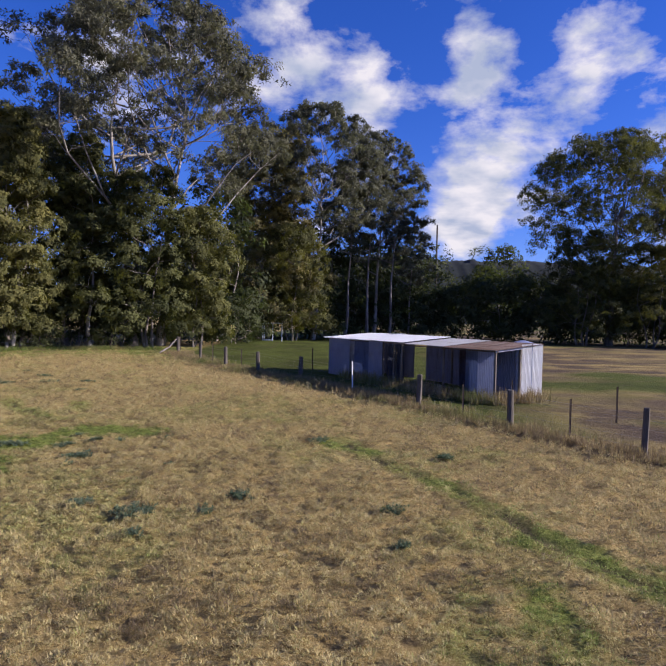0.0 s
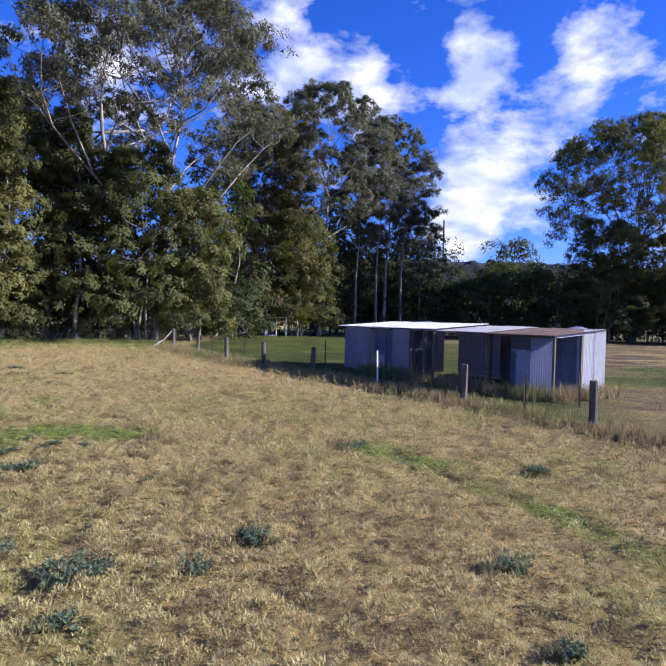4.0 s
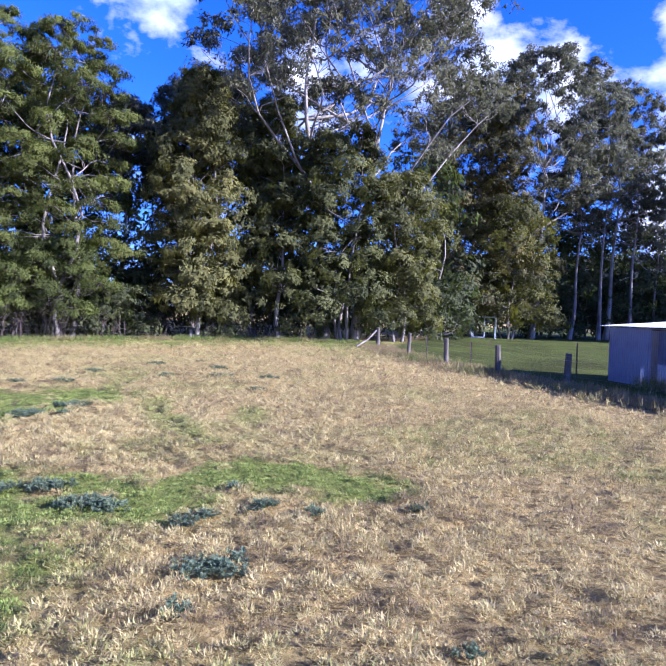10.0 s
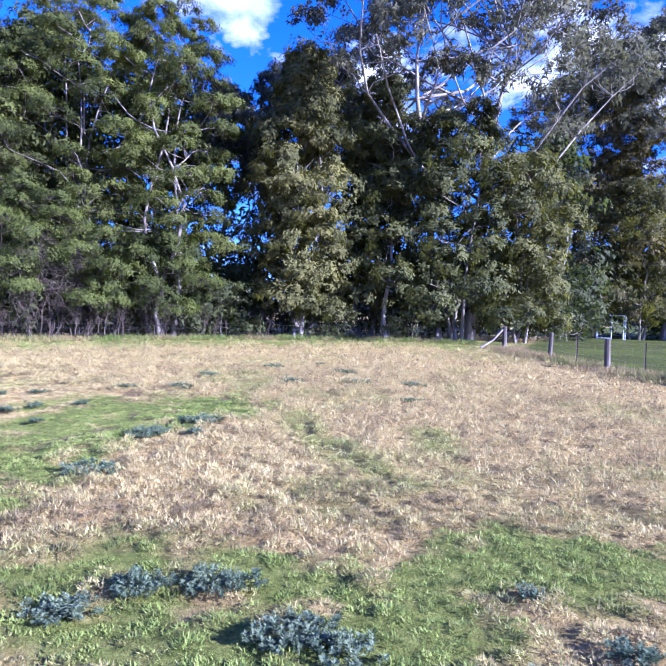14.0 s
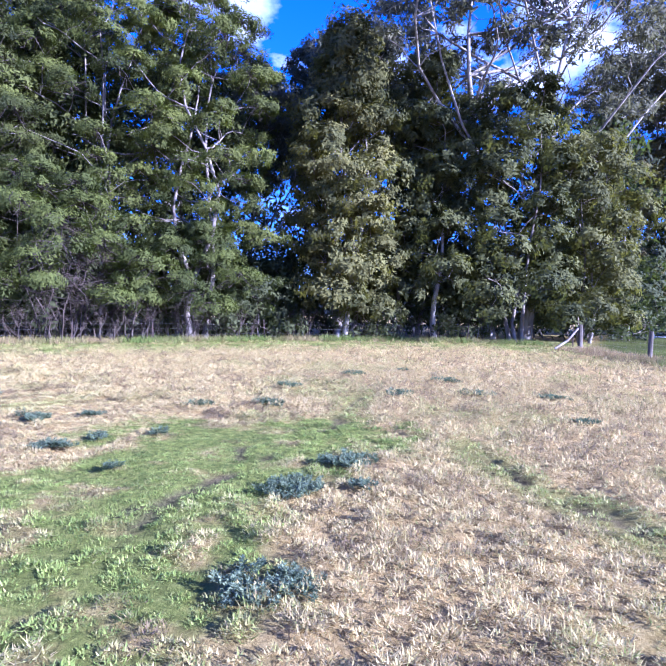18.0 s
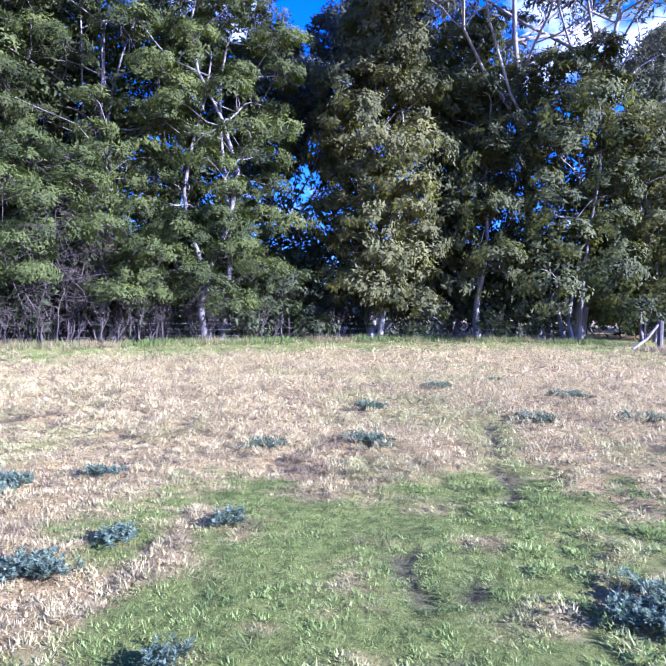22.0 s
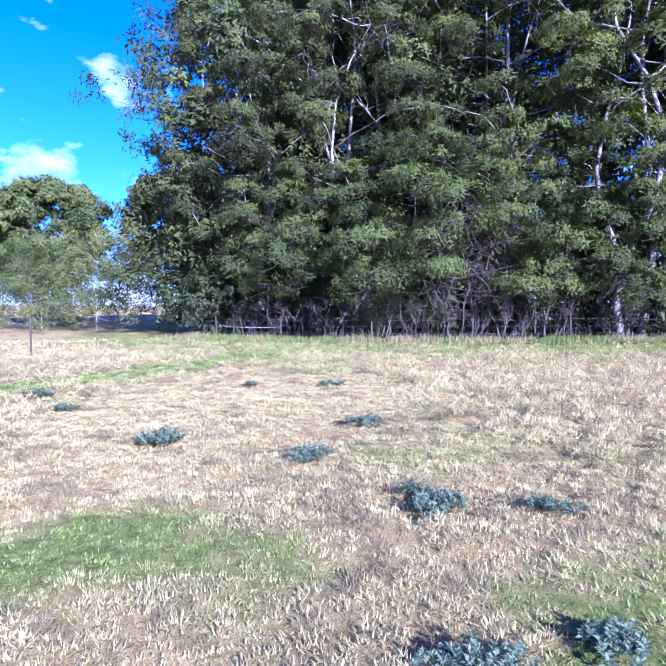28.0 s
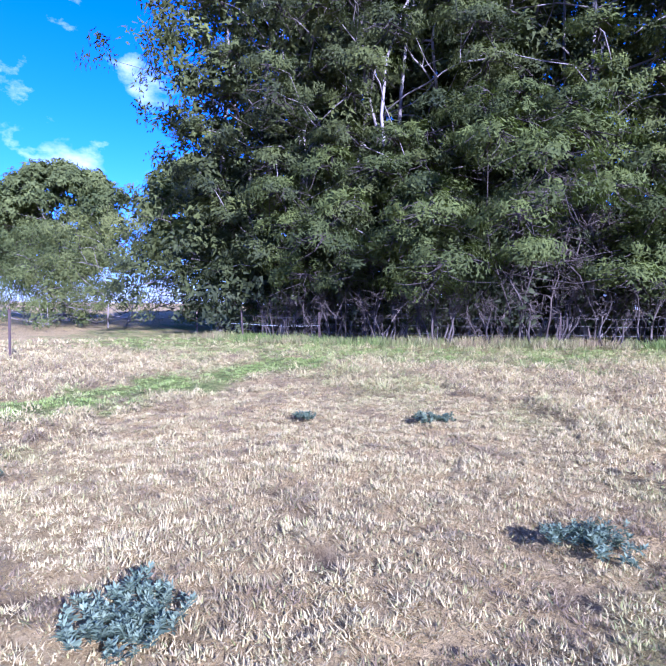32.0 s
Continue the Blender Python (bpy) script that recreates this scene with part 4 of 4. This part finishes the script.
    bm.faces.new(rings[-1])
    return bm


def build_shed():
    root = empty("shed", pose(-0.4, 32.5, 0.24, 0, 0, -52))
    tagged(root, "long low farm shed of grey corrugated iron with a flat roof", "shed")
    D, FRONT, BACK = 3.0, 2.08, 2.30

    def wall(s0, s1, d, top, mat, along="s", label="", drop=0.0):
        """Sheets side by side along the front (s) or along the depth (d)."""
        n = max(1, round((s1 - s0) / 0.82))
        w = (s1 - s0) / n
        for i in range(n):
            ob = part("wall_sheet", corrugated(w + 0.03, top - drop), mat, root, label)
            if along == "s":
                ob.matrix_local = pose(s0 + i * w, d + (0.006 if i % 2 else 0), drop)
            else:
                ob.matrix_local = pose(d + (0.006 if i % 2 else 0), s0 + i * w, drop, 0, 0, 90)

    # front of the closed bay
    wall(0.0, 1.82, 0.02, FRONT - 0.05, GALV)
    wall(1.86, 3.40, 0.34, FRONT - 0.05, GALV_BLUE, label="darker blue-grey corrugated door sheet")
    wall(3.42, 4.46, 0.02, FRONT - 0.05, GALV)
    # left end, back and partitions
    wall(0.05, D, 0.0, FRONT - 0.03, GALV, "d")
    wall(0.0, 3.72, D - 0.03, BACK - 0.08, GALV_INNER_SHADE)
    wall(4.62, 8.5, D - 0.03, BACK - 0.12, GALV_INNER_SHADE, label="slate-blue corrugated back wall sheet, coloured darker for indoor shade")
    wall(8.56, 11.35, 1.5, BACK - 0.16, GALV_BLUE, label="weathered blue corrugated back wall sheet")
    wall(0.35, 1.5, 4.48, FRONT - 0.05, GALV_INNER_SHADE, "d")
    wall(7.3, 8.5, 2.5, FRONT - 0.05, IRON_BROWN, label="dull purple-brown corrugated sheet")
    wall(10.42, 11.32, 0.10, FRONT - 0.14, GALV, label="grey corrugated sheet beside the end post")
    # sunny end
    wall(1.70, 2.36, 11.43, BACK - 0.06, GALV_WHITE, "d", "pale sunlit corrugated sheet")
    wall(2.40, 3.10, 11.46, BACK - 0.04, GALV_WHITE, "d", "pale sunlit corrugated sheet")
    # posts and rails
    for s, d in ((0.06, 0.1), (3.44, 0.1), (4.5, 0.08), (5.30, 0.06), (5.86, 0.06), (8.56, 0.05), (11.36, 0.06), (11.38, 1.66), (6.5, D - 0.12), (7.24, D - 0.12), (11.36, D - 0.1), (0.06, D - 0.1)):
        top = FRONT - 0.06 + (BACK - FRONT) * d / D
        part("post", beam((s, d, -0.25), (s, d, top), 0.08, 0.08), WOOD_POST, root)
    rails = []
    for s0, s1, d, z in ((0.0, 6.2, 0.08, FRONT - 0.07), (6.0, 11.45, 0.08, FRONT - 0.13), (0.0, 11.45, D - 0.1, BACK - 0.12)):
        rails.append(part("roof_rail", beam((s0, d, z), (s1, d, z), 0.09, 0.05), WOOD_POST, root))
    part("end_rail", beam((11.40, 0.0, FRONT - 0.11), (11.40, D, BACK - 0.11), 0.05, 0.10), GALV, root, "pale metal edging along the roof end")
    # roof sheets, running front to back
    def roof(s0, s1, lift, mat, label, over=0.25, back=0.15, n=None):
        n = n or max(1, round((s1 - s0) / 0.80))
        w = (s1 - s0) / n
        length = math.hypot(D + over + back, (BACK - FRONT) * (D + over + back) / D)
        for i in range(n):
            ob = part("roof_sheet", corrugated(w + 0.05, length), mat, rails[0 if s0 < 6 else 1], label)
            ob.matrix_local = pose(s0 + i * w, -over, FRONT + lift + (0.006 if i % 2 else 0) - (BACK - FRONT) * over / D, -90 + math.degrees(math.atan2(BACK - FRONT, D)), 0, 0)
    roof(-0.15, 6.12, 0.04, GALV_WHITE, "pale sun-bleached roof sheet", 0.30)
    roof(6.15, 8.62, -0.03, GALV_ROOF, "weathered brownish roof sheet", 0.15)
    roof(8.60, 11.55, -0.06, IRON_RUST, "dull brown weathered roof sheet", 0.12)
    part("roof_patch", beam((2.3, 2.2, BACK + 0.05), (3.0, 2.9, BACK + 0.10), 0.25, 0.02), GALV_WHITE, root, "loose bent offcut of iron on the roof")
    # bits that lean inside the open bays
    part("gate_panel", beam((4.95, 0.5, 0.0), (5.05, 0.45, 1.75), 0.07, 0.05), WOOD_POST, root)


def build_tank():
    root = empty("water_tank", pose(8.75, 27.1, ground_z(8.75, 27.1)))
    tagged(root, "weathered grey iron water tank behind the shed", "water tank")
    bm = bmesh.new()
    sides = 48
    prev = None
    for k in range(33):
        z = 2.22 * k / 32
        r = 0.62 + 0.012 * math.sin(k * math.pi / 2)
        ring = [bm.verts.new((r * math.cos(i * 2 * math.pi / sides), r * math.sin(i * 2 * math.pi / sides), z)) for i in range(sides)]
        if prev:
            for i in range(sides):
                bm.faces.new((prev[i], prev[(i + 1) % sides], ring[(i + 1) % sides], ring[i]))
        prev = ring
    part("tank_wall", bm, GALV_BLUE, root, smooth=True)
    bm = bmesh.new()
    bmesh.ops.create_cone(bm, segments=sides, radius1=0.66, radius2=0.10, depth=0.16, cap_ends=True)
    bmesh.ops.translate(bm, verts=bm.verts[:], vec=(0, 0, 2.29))
    part("tank_lid", bm, GALV, root)


build_shed()
build_tank()


# ---------------------------------------------------------------- fences
def star_picket(height):
    bm = bmesh.new()
    for a in (90, 210, 330):
        c, s = math.cos(radians(a)), math.sin(radians(a))
        p = [(-s * 0.004, c * 0.004), (c * 0.034 - s * 0.003, s * 0.034 + c * 0.003), (c * 0.034 + s * 0.003, s * 0.034 - c * 0.003), (s * 0.004, -c * 0.004)]
        lo = [bm.verts.new((x, y, -0.3)) for x, y in p]
        hi = [bm.verts.new((x, y, height)) for x, y in p]
        for i in range(4):
            bm.faces.new((lo[i], lo[(i + 1) % 4], hi[(i + 1) % 4], hi[i]))
        bm.faces.new(hi)
    return bm


def strand(points, z, r=0.004, sag=0.03, sides=4):
    t = Tubes()
    line = []
    for (ax, ay), (bx, by) in zip(points, points[1:]):
        for k in np.linspace(0, 1, 5)[:-1]:
            x, y = ax + (bx - ax) * k, ay + (by - ay) * k
            line.append((x, y, ground_z(x, y) + z - sag * math.sin(k * math.pi)))
    x, y = points[-1]
    line.append((x, y, ground_z(x, y) + z))
    t.add(line, np.full(len(line), r), sides)
    return t


def build_paddock_fence():
    root = empty("paddock_fence")
    tagged(root, "old timber post and wire netting fence beside the paddock", "fence")
    rng = random.Random(9)
    tall = {0: 1.2, 1: 1.22, 2: 1.18, 3: 1.16, 4: 1.10, 5: 1.0, 6: 1.12, 7: 1.14, 8: 1.15, 9: 1.2}
    for i, (x, y) in enumerate(FENCE_LINE):
        if i == 4:
            ob = part("steel_picket", star_picket(1.28), WHITE_PAINT, root, "white-topped steel picket")
        else:
            ob = part("fence_post", round_post(tall[i], rng.uniform(0.085, 0.12), seed=i), WOOD_POST, root)
        if i == 5:
            x, y = -1.85, 31.2
        ob.matrix_local = pose(x, y, ground_z(x, y), rng.uniform(-2, 2), rng.uniform(-2, 2), rng.uniform(0, 90))
    for x, y, h in ((7.2, 16.9, 1.15), (9.9, 19.9, 1.2), (-1.38, 34.0, 1.25), (4.75, 20.4, 1.1), (6.9, 22.0, 1.1), (-7.9, 37.0, 1.15), (-5.5, 33.8, 1.1)):
        part("steel_picket", star_picket(h), STEEL_DARK, root).matrix_local = pose(x, y, ground_z(x, y), 1, -1, 20)
    stay = Tubes()
    stay.add([(-12.9, 42.0, 0.6), (-12.4, 42.6, 1.0), (-11.95, 43.15, 1.65)], (0.06, 0.055, 0.05), 7)
    part_mesh("stay_post", stay.mesh("stay_post", BARK_WATTLE), root, "leaning weathered stay pole")
    line = FENCE_LINE[:5] + FENCE_LINE[6:]
    for z in (0.18, 0.42, 0.66, 0.90, 1.04):
        part_mesh("wire", strand(line, z, 0.0028).mesh("wire", WIRE), root)
    net = Tubes()
    for (ax, ay), (bx, by) in zip(line, line[1:]):
        n = int(math.hypot(bx - ax, by - ay) / 0.3)
        for i in range(n):
            x, y = ax + (bx - ax) * i / n, ay + (by - ay) * i / n
            g = ground_z(x, y)
            net.add([(x, y, g), (x, y, g + 0.9)], (0.0013, 0.0013), 3)
    tagged(part_mesh("netting", net.mesh("netting", WIRE), root), kind="stuff")


def build_wood_fence():
    root = empty("wire_fence")
    tagged(root, "slack wire fence on rusty steel pickets along the wood", "fence")
    rng = random.Random(4)
    line = [(-35.2, 16.65), (-45.2, 23.4), (-40.6, 24.1), (-37.4, 25.8), (-34.6, 28.4), (-32.2, 31.4), (-30.2, 34.4), (-27.0, 39.2), (-22.2, 42.8), (-17.8, 45.3), (-12.4, 45.5)]
    for i, (x, y) in enumerate(line):
        mat = STEEL_DARK if i != 1 else IRON_RUST
        ob = part("steel_picket", star_picket(1.2 if i == 0 else rng.uniform(0.98, 1.1)), mat, root)
        ob.matrix_local = pose(x, y, ground_z(x, y), rng.uniform(-5, 5), rng.uniform(-6, 6), rng.uniform(0, 90))
    for z in (0.35, 0.62, 0.86):
        part_mesh("wire", strand(line[1:], z, 0.0022, 0.06).mesh("wire", WIRE), root)
    part_mesh("white_tape", strand(line[1:4], 0.55, 0.004, 0.05).mesh("white_tape", WHITE_PAINT), root, "thin white electric fence tape")
    post = empty("white_post", pose(-61.0, 13.0, ground_z(-61, 13)))
    tagged(post, "white painted fence post in the dry field", "post")
    part("post_body", round_post(1.15, 0.09, seed=3), WHITE_PAINT, post)
    part("post_cap", round_post(0.06, 0.11, seed=4), WHITE_PAINT, post).matrix_local = pose(0, 0, 1.13)


def build_pipe_frame():
    root = empty("pipe_frame", pose(-8.2, 61.3, ground_z(-8.2, 61.3), 0, 0, 8))
    tagged(root, "pale blue steel pipe frame standing on the lawn", "frame")
    w, d, h = 2.0, 0.9, 1.85

    def pipe(name, a, b, r=0.042):
        t = Tubes()
        t.add([a, ((a[0] + b[0]) / 2, (a[1] + b[1]) / 2, (a[2] + b[2]) / 2), b], (r, r, r), 8)
        part_mesh(name, t.mesh(name, PIPE_PAINT), root)
    for x, y in ((0, 0), (w * 0.52, 0), (w, 0), (0.15, d), (w, d)):
        pipe("upright", (x, y, -0.1), (x, y, h))
    for a, b in (((0, 0, h), (w, 0, h)), ((0.15, d, h), (w, d, h)), ((0, 0, h), (0.15, d, h)), ((w, 0, h), (w, d, h)), ((0, 0, 0.08), (w * 0.52, 0, 0.08))):
        pipe("rail", a, b)


def build_far():
    root = empty("bare_pole", pose(19.9, 132.0, 1.0))
    tagged(root, "tall thin bare pole rising behind the trees", "pole")
    t = Tubes()
    t.add([(0, 0, -1), (0.1, 0, 12), (0.05, 0, 23.6)], (0.26, 0.22, 0.17), 8)
    part_mesh("shaft", t.mesh("shaft", WOOD_POST), root)
    # wooded ridge on the skyline
    u = np.linspace(0, 1, 400)
    x = -500 + 1700 * u
    y = 640 - 160 * u
    crest = 58 + 22 * fbm(u * 6, u * 0, 71, 3) + 10 * np.sin(u * 7) + 7 * fbm(u * 220, u * 0 + 2, 73, 3)
    crest *= np.clip(u * 6, 0, 1)
    rows = []
    for k in range(26):
        f = math.sin(min(1.0, k / 21) * math.pi / 2) if k < 22 else 1 - 0.2 * (k - 21)
        rough = fbm(u * 420, u * 0 + k * 1.7, 90, 3) - 0.5
        rows.append(np.stack([x, y + 8.0 * k + 10 * rough, crest * f + 7 * rough * (k > 0)], 1))
    n = len(u)
    v = np.concatenate(rows)
    i = (np.arange(len(rows) - 1)[:, None] * n + np.arange(n - 1)[None]).ravel()
    m, tr, b = material("wooded_ridge")
    col = ramp_of(tr, noise_of(tr, 0.12, 6.0, 0.7), [(0.3, (0.006, 0.010, 0.011)), (0.7, (0.016, 0.022, 0.020))])
    tr.links.new(col, b.inputs["Base Color"])
    b.inputs["Roughness"].default_value = 1.0
    tagged(new("hill", mesh_np("hill", v, np.stack([i, i + 1, i + n + 1, i + n], 1), m)), "dark wooded ridge on the skyline", "hill", kind="structure")


build_paddock_fence()
build_wood_fence()
build_pipe_frame()
build_far()


# ---------------------------------------------------------------- weeds, rank grass and fallen wood
def weed_mesh(seed, radius, height, stems, per):
    """A leafy shoot cluster: short stems, each ringed with folded pointed leaves."""
    rng = np.random.default_rng(seed)
    r = radius * np.sqrt(rng.uniform(0, 1, stems))
    a = rng.uniform(0, 2 * np.pi, stems)
    base = np.stack([r * np.cos(a), r * np.sin(a), np.zeros(stems)], 1)
    rise = np.stack([np.cos(a) * r / radius * 0.5 + rng.normal(0, 0.15, stems), np.sin(a) * r / radius * 0.5 + rng.normal(0, 0.15, stems), np.ones(stems)], 1)
    tall = height * rng.uniform(0.55, 1.1, stems) * (1.05 - 0.45 * (r / radius) ** 2)
    k = np.repeat(np.arange(stems), per)
    n = stems * per
    q = rng.uniform(0.15, 1.0, n)
    foot = base[k] + rise[k] * (tall[k] * q)[:, None]
    b = rng.uniform(0, 2 * np.pi, n)
    lift = rng.uniform(0.1, 0.9, n) + 0.8 * q ** 2
    out = np.stack([np.cos(b), np.sin(b), lift], 1)
    out /= np.linalg.norm(out, axis=1)[:, None]
    ln_ = rng.uniform(0.032, 0.068, n) * (1.1 - 0.4 * q)
    side = np.cross(out, np.array([0, 0, 1.0])) + rng.normal(0, 0.25, (n, 3))
    side /= np.linalg.norm(side, axis=1)[:, None]
    w = ln_ * rng.uniform(0.10, 0.17, n)
    mid = foot + out * (ln_ * 0.45)[:, None] - np.array([0, 0, 0.15]) * w[:, None]
    tip = foot + out * ln_[:, None] - np.stack([np.zeros(n), np.zeros(n), ln_ * rng.uniform(0.0, 0.35, n)], 1)
    v = np.stack([foot, mid + side * w[:, None], tip, mid - side * w[:, None]], 1).reshape(-1, 3)
    tone = np.clip(rng.normal(0.45, 0.2, n) + 0.45 * (q - 0.5), 0, 1)
    return mesh_np("shoot", v, np.arange(4 * n).reshape(-1, 4), LEAF_WEED, {"tone": np.repeat(tone, 4)})


def build_weeds():
    shoots = [weed_mesh(s, 0.125, 0.125, 12, 32) for s in (1, 2, 3, 4, 5, 6)]
    first = [(1.5, 8.15, 0.15), (-2.6, 8.3, 0.15), (-3.0, 9.3, 0.40), (-4.05, 9.7, 0.24), (-1.80, 9.45, 0.22), (1.52, 9.85, 0.28), (-1.35, 10.42, 0.26), (3.10, 14.0, 0.28), (-0.15, 15.5, 0.30), (-5.5, 12.3, 0.12), (-3.35, 12.57, 0.10)]
    middle = [(-5.70, 13.1, 0.31), (-9.45, 13.55, 0.26), (-6.52, 13.99, 0.13), (-7.84, 14.06, 0.37), (-9.23, 14.05, 0.24), (-8.78, 14.4, 0.28), (-6.45, 14.25, 0.17), (-5.99, 14.82, 0.22), (-5.34, 14.90, 0.11), (-6.67, 15.39, 0.11), (-4.22, 15.52, 0.15),
              (-12.0, 16.06, 0.38), (-13.0, 18.05, 0.40), (-12.38, 18.52, 0.15), (-12.97, 19.36, 0.39), (-10.48, 23.85, 0.26), (-14.42, 25.2, 0.42), (-12.92, 26.1, 0.37), (-11.3, 26.5, 0.35), (-14.13, 28.1, 0.38), (-15.98, 29.8, 0.21)]
    last = [(-15.15, 17.70, 0.09), (-16.64, 18.06, 0.29), (-16.53, 18.71, 0.15), (-20.15, 18.93, 0.29), (-18.43, 19.2, 0.32), (-16.02, 19.38, 0.16), (-17.96, 19.86, 0.20), (-21.6, 17.78, 0.31), (-24.27, 16.97, 0.20), (-25.97, 16.70, 0.24),
            (-25.5, 20.26, 0.18), (-21.35, 20.32, 0.26), (-24.7, 21.57, 0.27), (-17.15, 21.7, 0.32), (-16.1, 22.55, 0.35), (-17.04, 24.9, 0.34), (-16.76, 28.0, 0.38)]
    rng = random.Random(3)
    for x, y, r in first + middle + last:
        root = empty("thistle_clump", pose(x, y, ground_z(x, y) - 0.01))
        n = max(2, round(r * r * 95 + 1.5))
        stretch = rng.uniform(0, 180)
        for i in range(n):
            a = i * 2.4 + rng.uniform(-0.5, 0.5)
            d = max(r * 1.15 - 0.10, 0.02) * math.sqrt((i + 0.3) / n) * rng.uniform(0.8, 1.15)
            ob = tagged(part_mesh("shoot", rng.choice(shoots), root), kind="stuff")
            k = rng.uniform(0.7, 1.2) * (0.75 + 0.5 * r)
            v = Matrix.Rotation(radians(stretch), 3, "Z") @ Vector((d * math.cos(a) * 1.1, d * math.sin(a) * 0.75, 0))
            ob.matrix_local = pose(v.x, v.y, 0, rng.uniform(-12, 12), rng.uniform(-12, 12), rng.uniform(0, 360)) @ Matrix.Diagonal((k, k, k * rng.uniform(0.55, 0.95), 1))
        tagged(root, "blue-green leafy thistle clump growing in the paddock" if r > 0.27 else "small blue-green thistle rosette in dry grass", "weed", "thistles in the paddock")


def build_rank_grass():
    rng = np.random.default_rng(17)

    def band(line, n, wide, shift):
        seg = [(a, b, math.hypot(b[0] - a[0], b[1] - a[1])) for a, b in zip(line, line[1:])]
        w = np.array([s[2] for s in seg])
        pick = rng.choice(len(seg), n, p=w / w.sum())
        k = rng.uniform(0, 1, n)
        A, B = np.array([s[0] for s in seg])[pick], np.array([s[1] for s in seg])[pick]
        d = (B - A) / np.linalg.norm(B - A, axis=1)[:, None]
        o = rng.normal(0, wide, n) + shift
        p = A + (B - A) * k[:, None] + np.stack([-d[:, 1], d[:, 0]], 1) * o[:, None]
        return p[:, 0], p[:, 1]
    for line, n, wide, shift, length, width, tint, label in (
        (FENCE_LINE, 3200, 0.50, 0.30, 0.22, 0.018, 0.08, "rank dry grass along the paddock fence"),
        ([(0.4, 30.9), (6.2, 22.9), (8.8, 24.6)], 600, 0.35, 0.0, 0.42, 0.02, 0.2, "tall dry weeds against the shed"),
        (WOOD_EDGE[2:], 3000, 0.6, 0.0, 0.24, 0.016, 0.6, "tall seeding grass under the edge of the wood"),
    ):
        x, y = band(line, n, wide, shift)
        z = land(x, y) - 0.03
        size = 0.5 + 1.0 * fbm(x * 0.9, y * 0.9, 51, 3)
        v, f, tuft, cnt = tilt_blades(rng, x, y, z, 10, np.full(len(x), 0.06), length * size, np.full(len(x), width), 0.35)
        g = np.clip(tint + (fbm(x * 0.7, y * 0.7, 53, 3)[tuft] - 0.5) * 2 + rng.normal(0, 0.15, cnt), 0, 1)
        tone = np.clip(rng.normal(0.08, 0.16, cnt), 0, 1)
        tagged(new("rank_grass", mesh_np("rank_grass", v, f, BLADE, {"green": np.repeat(g, 3), "tone": np.repeat(tone, 3)})), label, "grass", kind="stuff")
    # bare fallen branches and suckers along the wood
    t = Tubes()
    x, y = band(WOOD_EDGE[2:11], 420, 0.6, 1.9)
    for px, py in zip(x, y):
        g = ground_z(px, py)
        a = rng.uniform(0, 2 * np.pi)
        up = rng.uniform(0.5, 2.4)
        reach = rng.uniform(0.2, 1.4)
        e = (px + math.cos(a) * reach, py + math.sin(a) * reach, g + up)
        t.add(bend(rng, (px, py, g - 0.1), e, 6, 0.09, rng.uniform(0.0, 0.18)), np.linspace(rng.uniform(0.008, 0.022), 0.004, 6), 4)
    tagged(new("dead_branches", t.mesh("dead_branches", TWIG)), "grey dead branches and suckers tangled under the trees", "branches", kind="stuff")


def build_dead_shrubs():
    """Dead shrubs under the edge of the wood: leaning stems that break up into a tangle of fine twigs."""
    def shrub(seed, stems, low, high, wide, twig, label):
        rng = np.random.default_rng(seed)
        root = empty("dead_shrub")
        tagged(root, label, "shrub")
        brush = Tubes()
        for i in range(stems):
            a = i * 2.4 + rng.uniform(-0.4, 0.4)
            tip = np.array([wide * math.cos(a), wide * math.sin(a), rng.uniform(low, high)])
            line = bend(rng, (0.25 * math.cos(a), 0.25 * math.sin(a), -0.2), tip, 9, 0.05, 0.03)
            stem = Tubes()
            stem.add(line, np.linspace(0.035, 0.012, 9), 6)
            part_mesh("stem", stem.mesh("stem", TWIG if i % 4 else BARE_TWIG), root)
            for k in range(twig):
                p = line[int(rng.integers(4, 9))]
                d = unit(rng, 1)[0] * rng.uniform(0.3, 0.9) * (low / 2.2)
                d[2] = d[2] * 0.6 + 0.1
                limb = bend(rng, p, p + d, 6, 0.10)
                brush.add(limb, np.linspace(0.014, 0.005, 6), 4)
                for q in limb[2:]:
                    e = unit(rng, 1)[0] * rng.uniform(0.15, 0.5)
                    brush.add(bend(rng, q, q + e, 3, 0.12), (0.007, 0.005, 0.003), 3)
        tagged(part_mesh("brushwood", brush.mesh("brushwood", BARE_TWIG), root), kind="stuff")
        return root
    tall = shrub(81, 6, 3.6, 5.6, 1.3, 30, "tall leafless grey shrub tangled in the lower wattles")
    tall.matrix_world = pose(-33.0, 32.2, ground_z(-33.0, 32.2))
    short = shrub(82, 8, 0.9, 1.9, 0.8, 7, "leafless grey suckers and twigs under the edge of the wood")
    short.matrix_world = pose(-36.3, 27.6, ground_z(-36.3, 27.6))
    for i, (x, y, s) in enumerate([(-34.9, 28.9, 1.1), (-34.2, 30.3, 0.9), (-32.8, 31.2, 1.2), (-31.9, 33.0, 1.0), (-30.9, 34.2, 1.1), (-29.6, 36.2, 0.9), (-38.2, 26.4, 1.0), (-40.2, 25.2, 0.9), (-28.0, 38.6, 1.0), (-25.9, 41.3, 0.9)]):
        again(short, x, y, i * 71, s)


build_weeds()
build_rank_grass()
build_dead_shrubs()
